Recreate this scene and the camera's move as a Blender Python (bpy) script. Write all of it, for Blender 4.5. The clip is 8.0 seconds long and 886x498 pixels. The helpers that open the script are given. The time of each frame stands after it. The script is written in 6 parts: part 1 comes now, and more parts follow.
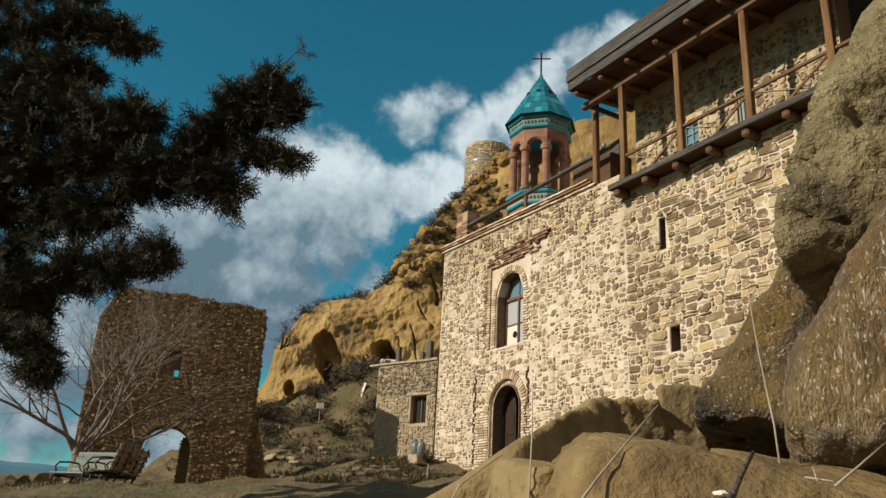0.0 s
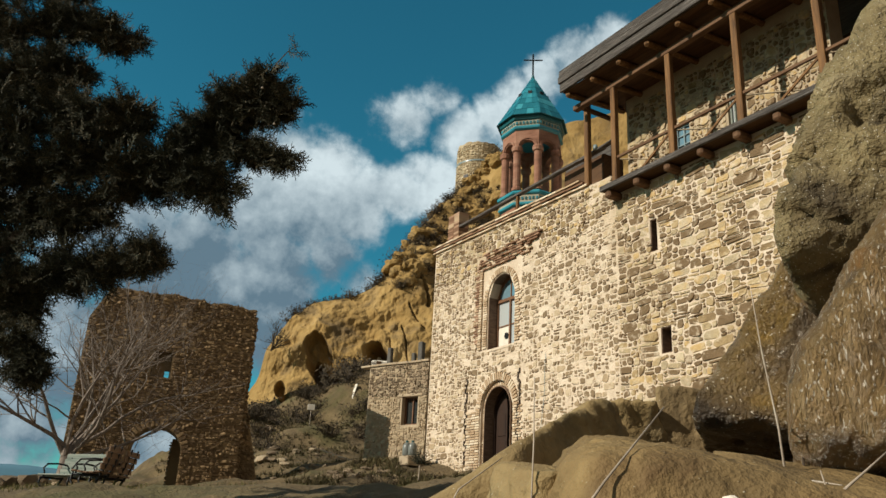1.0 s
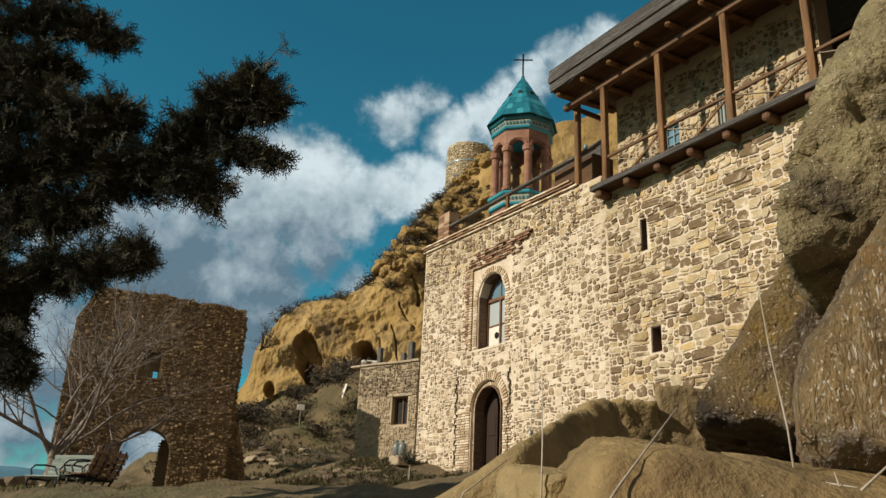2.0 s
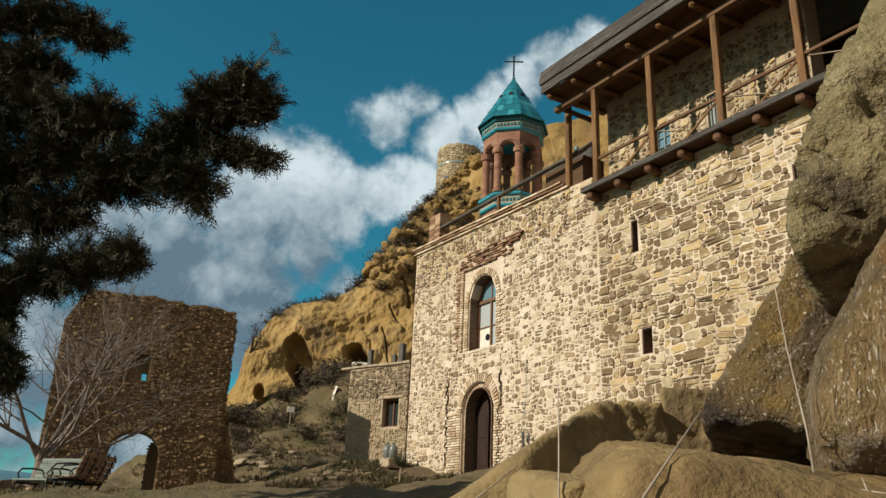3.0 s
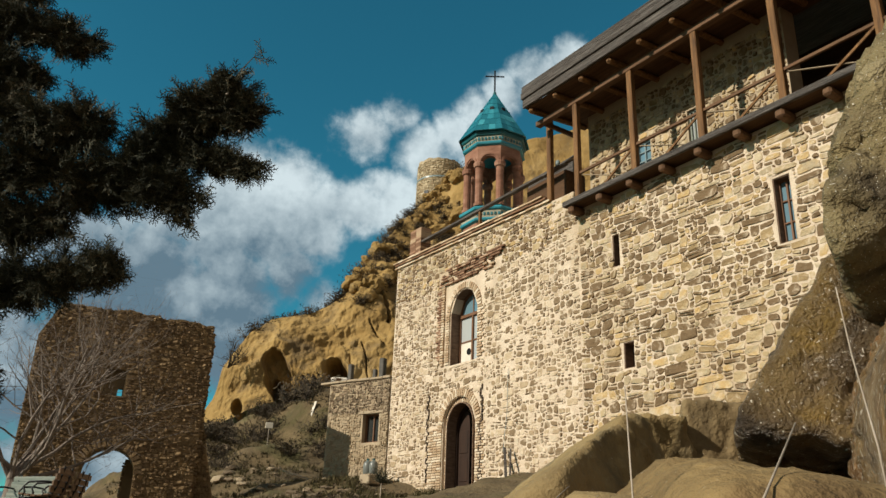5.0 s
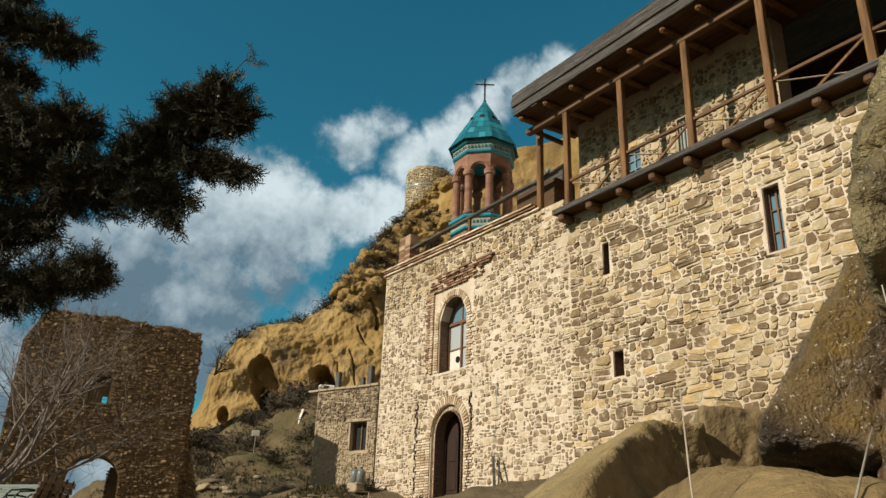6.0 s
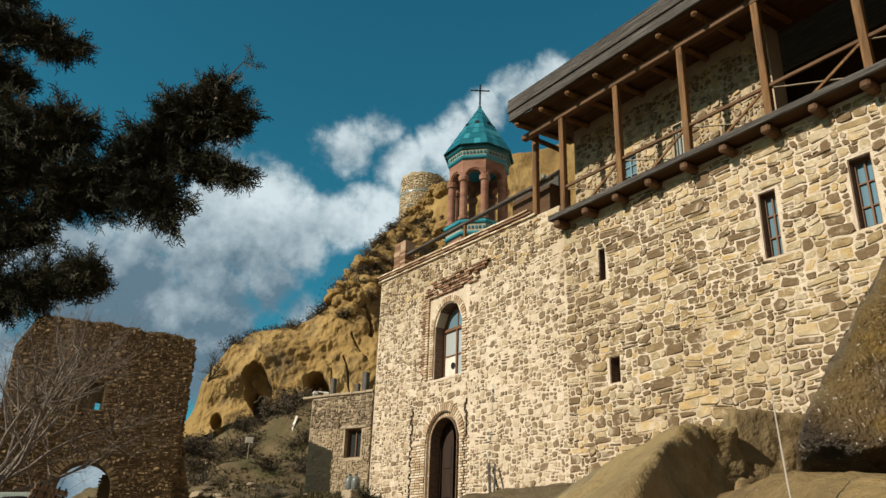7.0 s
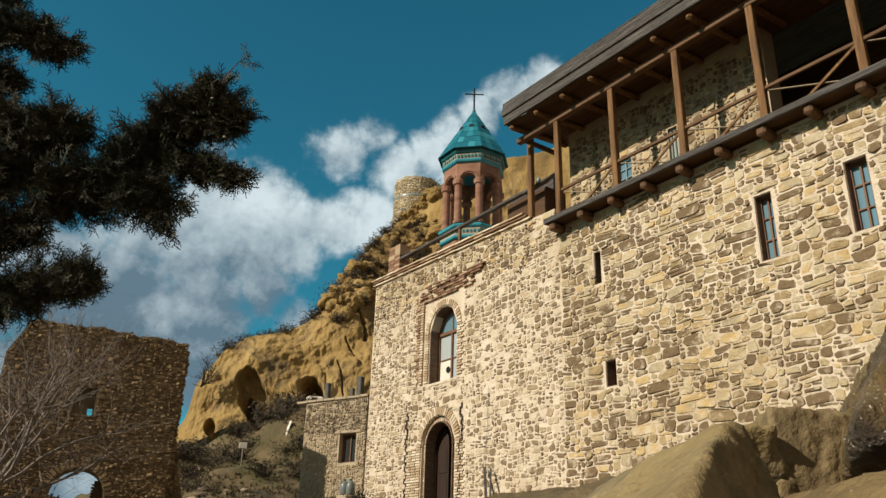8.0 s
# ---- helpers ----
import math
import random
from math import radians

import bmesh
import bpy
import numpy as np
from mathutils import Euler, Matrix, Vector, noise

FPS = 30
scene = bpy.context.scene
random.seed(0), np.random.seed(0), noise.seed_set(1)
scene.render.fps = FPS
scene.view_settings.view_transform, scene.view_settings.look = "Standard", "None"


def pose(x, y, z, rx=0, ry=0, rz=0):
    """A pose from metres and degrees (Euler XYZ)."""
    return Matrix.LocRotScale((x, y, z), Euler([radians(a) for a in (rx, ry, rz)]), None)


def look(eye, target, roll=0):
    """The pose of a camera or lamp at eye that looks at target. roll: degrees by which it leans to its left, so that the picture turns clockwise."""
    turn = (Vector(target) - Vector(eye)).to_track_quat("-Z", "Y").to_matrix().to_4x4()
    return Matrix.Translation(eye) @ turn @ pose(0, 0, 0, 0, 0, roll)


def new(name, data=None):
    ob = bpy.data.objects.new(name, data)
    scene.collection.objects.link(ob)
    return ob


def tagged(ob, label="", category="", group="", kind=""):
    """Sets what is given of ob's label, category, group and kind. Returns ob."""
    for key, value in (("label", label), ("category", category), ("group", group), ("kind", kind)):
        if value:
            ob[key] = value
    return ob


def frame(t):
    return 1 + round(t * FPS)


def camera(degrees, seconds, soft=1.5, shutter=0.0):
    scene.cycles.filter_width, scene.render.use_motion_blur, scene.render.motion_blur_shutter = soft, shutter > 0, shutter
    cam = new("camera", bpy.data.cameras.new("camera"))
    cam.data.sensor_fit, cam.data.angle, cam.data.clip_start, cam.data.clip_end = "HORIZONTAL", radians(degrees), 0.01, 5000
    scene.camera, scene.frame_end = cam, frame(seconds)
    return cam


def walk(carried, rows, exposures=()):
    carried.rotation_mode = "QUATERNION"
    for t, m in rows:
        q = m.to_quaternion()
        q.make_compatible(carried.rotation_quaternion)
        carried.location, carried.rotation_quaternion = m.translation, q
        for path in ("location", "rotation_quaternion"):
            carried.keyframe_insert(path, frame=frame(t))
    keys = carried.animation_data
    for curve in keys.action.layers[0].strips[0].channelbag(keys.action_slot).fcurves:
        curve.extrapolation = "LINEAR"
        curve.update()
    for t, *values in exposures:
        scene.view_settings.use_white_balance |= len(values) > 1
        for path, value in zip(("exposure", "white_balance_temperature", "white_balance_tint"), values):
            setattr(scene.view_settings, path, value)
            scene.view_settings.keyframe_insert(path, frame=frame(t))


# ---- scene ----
cam = camera(58.5, 8.0)
PATH = [
    (0, (-13.326, 0.83, 1.373), (-12.392, 2.468, 2.041), 3.1),
    (0.5, (-13.325, 0.838, 1.374), (-12.38, 2.468, 2.043), 3.0),
    (1, (-13.321, 0.855, 1.377), (-12.369, 2.481, 2.049), 3.0),
    (1.5, (-13.323, 0.868, 1.379), (-12.361, 2.487, 2.051), 2.9),
    (3, (-13.315, 0.93, 1.388), (-12.321, 2.528, 2.066), 2.5),
    (3.5, (-13.318, 0.954, 1.39), (-12.318, 2.545, 2.075), 2.5),
    (4, (-13.322, 0.982, 1.391), (-12.315, 2.565, 2.085), 2.4),
    (4.5, (-13.316, 1.013, 1.395), (-12.299, 2.584, 2.099), 2.2),
    (6, (-13.309, 1.116, 1.403), (-12.26, 2.652, 2.137), 2.1),
    (6.5, (-13.305, 1.159, 1.406), (-12.251, 2.687, 2.149), 2.1),
    (7, (-13.308, 1.197, 1.408), (-12.25, 2.72, 2.158), 2.0),
    (7.5, (-13.3, 1.24, 1.41), (-12.236, 2.757, 2.164), 1.9),
    (8, (-13.3, 1.288, 1.412), (-12.231, 2.798, 2.173), 1.7),
]
walk(cam, [(t, look(e, g, r)) for t, e, g, r in PATH])

# ---- world, sun ----
SUN_WAY = Vector((-1.0, 0.12, 0.62)).normalized()   # towards the sun
scene.view_settings.exposure = 0.34


def nd(nt, kind, **kw):
    n = nt.nodes.new(kind)
    for k, v in kw.items():
        if k in n.inputs:
            n.inputs[k].default_value = v
    return n


def math_node(nt, op, a, b=None, clamp=False):
    n = nt.nodes.new("ShaderNodeMath")
    n.operation, n.use_clamp = op, clamp
    for i, v in enumerate((a, b)):
        if v is None:
            continue
        if isinstance(v, (int, float)):
            n.inputs[i].default_value = v
        else:
            nt.links.new(v, n.inputs[i])
    return n.outputs[0]


def map_range(nt, v, a, b, c=0.0, d=1.0, smooth=True):
    n = nt.nodes.new("ShaderNodeMapRange")
    n.interpolation_type = "SMOOTHSTEP" if smooth else "LINEAR"
    nt.links.new(v, n.inputs["Value"])
    for k, x in zip(("From Min", "From Max", "To Min", "To Max"), (a, b, c, d)):
        n.inputs[k].default_value = x
    return n.outputs[0]


def mix_col(nt, fac, a, b, mode="MIX"):
    n = nt.nodes.new("ShaderNodeMix")
    n.data_type, n.blend_type = "RGBA", mode
    for s, v in ((n.inputs[0], fac), (n.inputs[6], a), (n.inputs[7], b)):
        if isinstance(v, (int, float)):
            s.default_value = v
        elif isinstance(v, tuple):
            s.default_value = (*v, 1) if len(v) == 3 else v
        else:
            nt.links.new(v, s)
    return n.outputs[2]


def noise_tex(nt, vec, scale, detail=4.0, rough=0.55, distort=0.0):
    n = nt.nodes.new("ShaderNodeTexNoise")
    if vec is not None:
        nt.links.new(vec, n.inputs["Vector"])
    n.inputs["Scale"].default_value, n.inputs["Detail"].default_value = scale, detail
    n.inputs["Roughness"].default_value, n.inputs["Distortion"].default_value = rough, distort
    return n.outputs["Fac"]


def build_world():
    w = bpy.data.worlds.new("sky")
    scene.world = w
    w.use_nodes = True
    nt = w.node_tree
    nt.nodes.clear()
    out, bg = nt.nodes.new("ShaderNodeOutputWorld"), nt.nodes.new("ShaderNodeBackground")
    sky = nt.nodes.new("ShaderNodeTexSky")
    sky.sky_type, sky.sun_disc = "NISHITA", False
    sky.sun_elevation = math.asin(SUN_WAY.z)
    sky.sun_rotation = math.atan2(SUN_WAY.x, SUN_WAY.y)
    sky.altitude, sky.air_density, sky.dust_density, sky.ozone_density = 800, 1.0, 0.3, 2.0
    tinted = mix_col(nt, 1.0, sky.outputs[0], (0.28, 1.27, 1.13), "MULTIPLY")
    co = nt.nodes.new("ShaderNodeTexCoord").outputs["Generated"]
    # banks of cloud: bearing, height and radius in degrees, weight; sunlit tops, shaded bases, thin haze
    lit = [(17.7, 24.2, 3.2, 1.0), (20.8, 24.1, 2.6, 1.0), (15.9, 22.0, 3.9, 1.0), (13.1, 21.1, 3.0, 0.9), (19.9, 20.8, 3.7, 1.0), (23.7, 21.8, 3.0, 1.0),
        (16.6, 20.0, 3.9, 1.0), (26.6, 23.3, 2.6, 0.9), (28.3, 25.2, 1.9, 0.75), (30.1, 24.1, 2.6, 0.9), (27.1, 28.6, 2.3, 0.85), (29.8, 30.1, 1.9,
        0.8), (31.3, 28.0, 2.6, 0.95), (34.0, 29.4, 2.2, 0.85), (35.3, 30.8, 1.9, 0.8), (38.3, 31.9, 1.9, 0.9), (41.1, 33.4, 2.3, 1.1), (43.2, 34.2,
        1.9, 1.0), (37.2, 27.1, 2.6, 0.9), (24.4, 16.7, 2.0, 0.95), (23.2, 17.0, 1.1, 0.55)]
    shaded = [(12.9, 17.1, 4.8, 1.0), (17.8, 17.3, 4.8, 1.0), (21.8, 18.5, 3.0, 0.9), (15.0, 13.4, 5.2, 1.0), (19.1, 13.1, 3.9, 0.9), (10.4, 13.6, 5.6, 1.0)]
    hazy = [(7.7, 17.9, 5.2, 0.9), (4.1, 8.6, 6.9, 0.9), (3.6, 4.6, 6.9, 0.9), (11.9, 4.0, 6.9, 0.9), (17.6, 12.3, 1.7, 0.7), (4.3, 16.1, 5.2, 0.8), (-1.2, 20.5,
        5.2, 0.7)]

    def masks(banks, reach):
        total = None
        for az, el, r, s in banks:
            a, e = radians(az), radians(el)
            m = nt.nodes.new("ShaderNodeVectorMath")
            m.operation = "DISTANCE"
            nt.links.new(co, m.inputs[0])
            m.inputs[1].default_value = (math.sin(a) * math.cos(e), math.cos(a) * math.cos(e), math.sin(e))
            v = map_range(nt, m.outputs["Value"], radians(r) * reach, 0.0, 0.0, s)
            total = v if total is None else math_node(nt, "MAXIMUM", total, v)
        return total
    m_lit, m_dark, m_haze = masks(lit, 1.75), masks(shaded, 1.7), masks(hazy, 1.7)
    total = math_node(nt, "MAXIMUM", math_node(nt, "MAXIMUM", m_lit, m_dark), m_haze)
    moved = nt.nodes.new("ShaderNodeVectorMath")
    moved.operation = "ADD"
    nt.links.new(co, moved.inputs[0])
    moved.inputs[1].default_value = (-0.018, -0.004, 0.022)
    n1 = noise_tex(nt, co, 9.0, 11, 0.6, 0.0)
    n2 = noise_tex(nt, moved.outputs[0], 9.0, 6, 0.52, 0.0)
    dens = math_node(nt, "ADD", math_node(nt, "MULTIPLY", total, 0.80), math_node(nt, "MULTIPLY", n1, 1.7))
    cover = map_range(nt, dens, 1.10, 1.50)
    relief = math_node(nt, "MULTIPLY", math_node(nt, "SUBTRACT", n1, n2), 1.9)
    share = math_node(nt, "DIVIDE", math_node(nt, "ADD", m_lit, math_node(nt, "MULTIPLY", m_haze, 0.5)),
                      math_node(nt, "ADD", math_node(nt, "ADD", m_lit, math_node(nt, "MULTIPLY", m_dark, 1.25)), math_node(nt, "ADD", m_haze, 0.02)))
    tone = math_node(nt, "ADD", math_node(nt, "ADD", math_node(nt, "MULTIPLY", math_node(nt, "SUBTRACT", share, 0.22), 1.0), relief), math_node(nt, "MULTIPLY", math_node(nt, "SUBTRACT", n1, 0.5), 0.9))
    tone = map_range(nt, tone, 0.0, 1.0, 0.0, 1.0, False)
    cloud = mix_col(nt, tone, (1.7, 2.75, 3.55), (8.9, 10.4, 10.9))
    col = mix_col(nt, cover, tinted, cloud)
    # unseen sky behind the view: broken grey cloud added for a more neutral fill
    back = nt.nodes.new("ShaderNodeVectorMath")
    back.operation = "DOT_PRODUCT"
    nt.links.new(co, back.inputs[0])
    back.inputs[1].default_value = Vector((-0.3, -0.95, 0.0)).normalized()
    rear = map_range(nt, math_node(nt, "ADD", back.outputs["Value"], math_node(nt, "MULTIPLY", noise_tex(nt, co, 3.0, 5, 0.5), 0.8)), 0.25, 0.75, 0.0, 0.9)
    col = mix_col(nt, rear, col, (4.6, 4.2, 3.7))
    nt.links.new(col, bg.inputs["Color"])
    bg.inputs["Strength"].default_value = 0.058
    nt.links.new(bg.outputs[0], out.inputs[0])


build_world()
sun = new("sun", bpy.data.lights.new("sun", "SUN"))
sun.data.energy, sun.data.angle, sun.data.color = 4.3, radians(0.5), (1.0, 0.915, 0.765)
sun.matrix_world = look((0, 0, 40), Vector((0, 0, 40)) - SUN_WAY)


# ---- materials ----
def material(name, colours, scale=3.0, rough=0.9, bump=0.4, grain=40.0, island=0.0, object_random=0.0, stain=None, stain_scale=0.7, stain_amount=0.5,
             metal=0.0, coords="Object", stretch=(1, 1, 1), speckle=None, speckle_scale=240.0, speckle_from=0.66, bump_dist=0.02, spec=0.3):
    """A weathered surface: colours blended by broad noise, fine grain, optional stains and random tone for each piece."""
    m = bpy.data.materials.new(name)
    m.use_nodes = True
    nt = m.node_tree
    b = nt.nodes["Principled BSDF"]
    tc = nt.nodes.new("ShaderNodeTexCoord").outputs[coords]
    mp = nt.nodes.new("ShaderNodeMapping")
    mp.inputs["Scale"].default_value = stretch
    nt.links.new(tc, mp.inputs["Vector"])
    v = mp.outputs[0]
    big = noise_tex(nt, v, scale, 6, 0.6, 0.2)
    ramp = nt.nodes.new("ShaderNodeValToRGB")
    els = ramp.color_ramp.elements
    while len(els) < len(colours):
        els.new(0.5)
    for i, (e, c) in enumerate(zip(els, colours)):
        e.position = 0.28 + 0.44 * i / max(1, len(colours) - 1)
        e.color = (*c, 1)
    if island or object_random:
        src = nt.nodes.new("ShaderNodeNewGeometry").outputs["Random Per Island"] if island else nt.nodes.new("ShaderNodeObjectInfo").outputs["Random"]
        amt = island or object_random
        fac = math_node(nt, "ADD", math_node(nt, "MULTIPLY", big, 1 - amt * 0.6), math_node(nt, "MULTIPLY", math_node(nt, "SUBTRACT", src, 0.3), amt * 0.75))
        nt.links.new(fac, ramp.inputs[0])
    else:
        nt.links.new(big, ramp.inputs[0])
    col = ramp.outputs[0]
    fine = noise_tex(nt, v, grain, 4, 0.65)
    col = mix_col(nt, 0.55, col, mix_col(nt, fine, (0.35, 0.35, 0.35), (0.65, 0.65, 0.65)), "OVERLAY")
    if stain:
        s = map_range(nt, noise_tex(nt, v, stain_scale, 5, 0.62, 0.6), 0.5, 0.68, 0, stain_amount)
        col = mix_col(nt, s, col, stain)
    if speckle:
        sp = map_range(nt, noise_tex(nt, v, speckle_scale, 2, 0.5), speckle_from, speckle_from + 0.05, 0, 0.9)
        col = mix_col(nt, sp, col, speckle)
    nt.links.new(col, b.inputs["Base Color"])
    b.inputs["Roughness"].default_value, b.inputs["Metallic"].default_value = rough, metal
    b.inputs["Specular IOR Level"].default_value = spec
    if bump:
        bp = nt.nodes.new("ShaderNodeBump")
        bp.inputs["Strength"].default_value, bp.inputs["Distance"].default_value = bump, bump_dist
        h = math_node(nt, "ADD", math_node(nt, "MULTIPLY", fine, 0.5), noise_tex(nt, v, grain * 0.22, 5, 0.6))
        nt.links.new(h, bp.inputs["Height"])
        nt.links.new(bp.outputs[0], b.inputs["Normal"])
    return m


M = {}
M["mortar"] = material("lime_mortar", [(0.47, 0.375, 0.275), (0.61, 0.50, 0.38), (0.68, 0.575, 0.45)], 1.6, 0.95, 1.0, 30, stain=(0.42, 0.31, 0.19), stain_scale=0.3, stain_amount=0.6, bump_dist=0.04)
STONE = [(0.16, 0.105, 0.055), (0.27, 0.19, 0.095), (0.36, 0.26, 0.135), (0.42, 0.325, 0.19), (0.36, 0.29, 0.19), (0.47, 0.32, 0.14), (0.48, 0.39, 0.26)]
M["stone"] = material("rubble_stone", STONE, 2.2, 0.9, 1.0, 22, object_random=1.0, bump_dist=0.04, stain=(0.60, 0.50, 0.37), stain_scale=4.5, stain_amount=0.6)
M["stone_far"] = material("rubble_stone_joined", STONE, 2.2, 0.9, 1.0, 22, island=1.0, bump_dist=0.04, stain=(0.60, 0.50, 0.37), stain_scale=4.5, stain_amount=0.6)
LEFT = [(0.20, 0.14, 0.08), (0.34, 0.25, 0.15), (0.48, 0.375, 0.25), (0.56, 0.46, 0.335)]
M["stone_left"] = material("brown_rubble_stone", LEFT, 2.2, 0.9, 1.0, 22, island=1.0, bump_dist=0.04, stain=(0.62, 0.52, 0.39), stain_scale=3.5, stain_amount=0.8)
M["brick"] = material("old_brick", [(0.42, 0.30, 0.19), (0.56, 0.44, 0.31), (0.64, 0.53, 0.39), (0.68, 0.58, 0.45)], 2.0, 0.92, 0.6, 40, object_random=1.0)
M["brick_red"] = material("red_brick", [(0.20, 0.11, 0.065), (0.32, 0.185, 0.115), (0.41, 0.275, 0.18), (0.46, 0.34, 0.22)], 2.0, 0.92, 0.6, 40, object_random=1.0)
# lining brick: the shade inside the openings is put into this dark colour
M["shaded_brick"] = material("shade_darkened_brick", [(0.10, 0.065, 0.045), (0.17, 0.11, 0.075), (0.24, 0.16, 0.11)], 5.0, 0.95, 0.9, 20, stretch=(1, 1, 4))
M["gate_mortar"] = material("gate_earth_mortar", [(0.12, 0.085, 0.048), (0.19, 0.135, 0.072), (0.26, 0.19, 0.10)], 0.9, 0.97, 0.9, 18)
GATE = [(0.13, 0.085, 0.045), (0.20, 0.135, 0.07), (0.25, 0.17, 0.09), (0.29, 0.20, 0.105)]
M["gate_stone"] = material("gate_stone", GATE, 0.6, 0.95, 0.9, 25, object_random=0.9)
M["gate_stone_far"] = material("gate_stone_joined", GATE, 0.6, 0.95, 0.9, 25, island=0.9)
M["annex_mortar"] = material("annex_mortar", [(0.30, 0.235, 0.16), (0.44, 0.35, 0.24)], 1.5, 0.95, 0.8, 26)
ANNEX = [(0.15, 0.11, 0.07), (0.27, 0.20, 0.13), (0.34, 0.265, 0.175), (0.38, 0.29, 0.18)]
M["annex_stone"] = material("annex_stone", ANNEX, 1.3, 0.9, 0.9, 30, object_random=1.0)
M["wood"] = material("weathered_wood", [(0.06, 0.029, 0.011), (0.17, 0.083, 0.029), (0.30, 0.155, 0.055)], 2.0, 0.75, 0.5, 30, stretch=(6, 6, 0.5), stain=(0.07, 0.04, 0.025), stain_scale=2.0)
M["wood_y"] = material("weathered_wood_along", [(0.06, 0.032, 0.017), (0.12, 0.062, 0.03), (0.19, 0.098, 0.045)], 2.0, 0.8, 0.5, 30, stretch=(6, 0.4, 6), stain=(0.06, 0.04, 0.03), stain_scale=2.0)
M["wood_grey"] = material("grey_weathered_board", [(0.032, 0.027, 0.024), (0.085, 0.074, 0.066), (0.17, 0.15, 0.135)], 2.6, 0.9, 1.0, 26, stretch=(9, 0.5, 9), stain=(0.035, 0.027, 0.022), stain_scale=3.0, stain_amount=0.8)
M["lath"] = material("pale_lath_wood", [(0.22, 0.17, 0.11), (0.36, 0.28, 0.19)], 3.0, 0.85, 0.3, 30, stretch=(6, 0.5, 6))
# brown boards, taken darker to paint in the deep shade round the balcony
M["wood_dark"] = material("shade_darkened_board", [(0.05, 0.025, 0.011), (0.11, 0.055, 0.024)], 2.0, 0.85, 0.4, 30, stretch=(6, 0.5, 6))
M["door_wood"] = material("brown_door_wood", [(0.018, 0.009, 0.006), (0.04, 0.019, 0.010)], 2.0, 0.6, 0.3, 30, stretch=(6, 6, 0.6))
M["frame_wood"] = material("brown_painted_frame", [(0.13, 0.06, 0.03), (0.20, 0.10, 0.05)], 2.0, 0.55, 0.3, 30, stretch=(6, 6, 0.6))
M["sandstone"] = material("ochre_sandstone", [(0.17, 0.105, 0.035), (0.26, 0.165, 0.055), (0.32, 0.21, 0.075), (0.37, 0.26, 0.115)], 0.3, 0.97, 1.0, 2.2, stain=(0.12, 0.085, 0.045), stain_scale=0.5, stain_amount=0.7, bump_dist=0.3, stretch=(1, 1, 0.6))
M["earth"] = material("dry_earth", [(0.065, 0.047, 0.026), (0.115, 0.083, 0.043), (0.18, 0.13, 0.067)], 1.1, 0.98, 1.0, 9, stain=(0.075, 0.072, 0.025), stain_scale=0.35, stain_amount=0.7, bump_dist=0.12)
M["rock"] = material("tan_rock", [(0.14, 0.097, 0.046), (0.215, 0.152, 0.068), (0.27, 0.195, 0.088), (0.32, 0.24, 0.13)], 4.5, 0.85, 0.6, 60, stain=(0.075, 0.065, 0.04), stain_scale=5, stain_amount=0.6, bump_dist=0.02, speckle=(0.5, 0.45, 0.36), speckle_from=0.71)
M["rock_block"] = material("brown_block_rock", [(0.12, 0.083, 0.042), (0.19, 0.135, 0.066), (0.25, 0.18, 0.09)], 5.0, 0.85, 0.8, 60, stain=(0.05, 0.036, 0.024), stain_scale=5, stain_amount=0.5, bump_dist=0.012, speckle=(0.5, 0.45, 0.36), speckle_from=0.71)
M["rock_pale"] = material("grey_tan_rock", [(0.07, 0.052, 0.028), (0.15, 0.115, 0.057), (0.21, 0.165, 0.08), (0.27, 0.22, 0.125)], 6.0, 0.85, 1.0, 55, stain=(0.03, 0.025, 0.018), stain_scale=4.0, stain_amount=0.85, bump_dist=0.04, speckle=(0.5, 0.46, 0.38))
M["rock_ochre"] = material("ochre_rock", [(0.10, 0.066, 0.028), (0.165, 0.11, 0.046), (0.225, 0.152, 0.062), (0.30, 0.215, 0.105)], 6.0, 0.8, 0.55, 60, stain=(0.085, 0.045, 0.018), stain_scale=4, stain_amount=0.8, bump_dist=0.03, speckle=(0.42, 0.37, 0.27), speckle_from=0.72)
# on the next two rocks the pale speckles are sun glints put into the colour
M["rock_dark"] = material("brown_glint_rock", [(0.045, 0.028, 0.013), (0.105, 0.066, 0.026), (0.175, 0.112, 0.04), (0.25, 0.165, 0.058)], 6.0, 0.4, 1.0, 130, stain=(0.32, 0.19, 0.025), stain_scale=4, stain_amount=0.7, bump_dist=0.03, speckle=(0.62, 0.56, 0.46), speckle_scale=140.0, speckle_from=0.655, spec=0.6)
M["rock_rust"] = material("rusty_glint_rock", [(0.075, 0.045, 0.018), (0.18, 0.112, 0.043), (0.28, 0.18, 0.072), (0.38, 0.275, 0.145)], 11.0, 0.38, 1.0, 130, stain=(0.36, 0.16, 0.04), stain_scale=3.2, stain_amount=0.95, bump_dist=0.035, stretch=(2.2, 2.2, 0.6), speckle=(0.66, 0.6, 0.5), speckle_scale=120.0, speckle_from=0.615, spec=0.7)
M["turquoise"] = material("turquoise_glazed_tile", [(0.012, 0.13, 0.17), (0.03, 0.23, 0.29), (0.07, 0.34, 0.40)], 2.0, 0.35, 0.2, 20, object_random=0.9, spec=0.5)
M["teal_dark"] = material("dark_teal_tile", [(0.01, 0.07, 0.08), (0.02, 0.12, 0.13)], 3.0, 0.35, 0.2, 20)
M["tower_brick"] = material("belfry_brick", [(0.17, 0.08, 0.05), (0.26, 0.13, 0.085), (0.33, 0.19, 0.13)], 1.5, 0.9, 0.6, 14, stretch=(1, 1, 3))
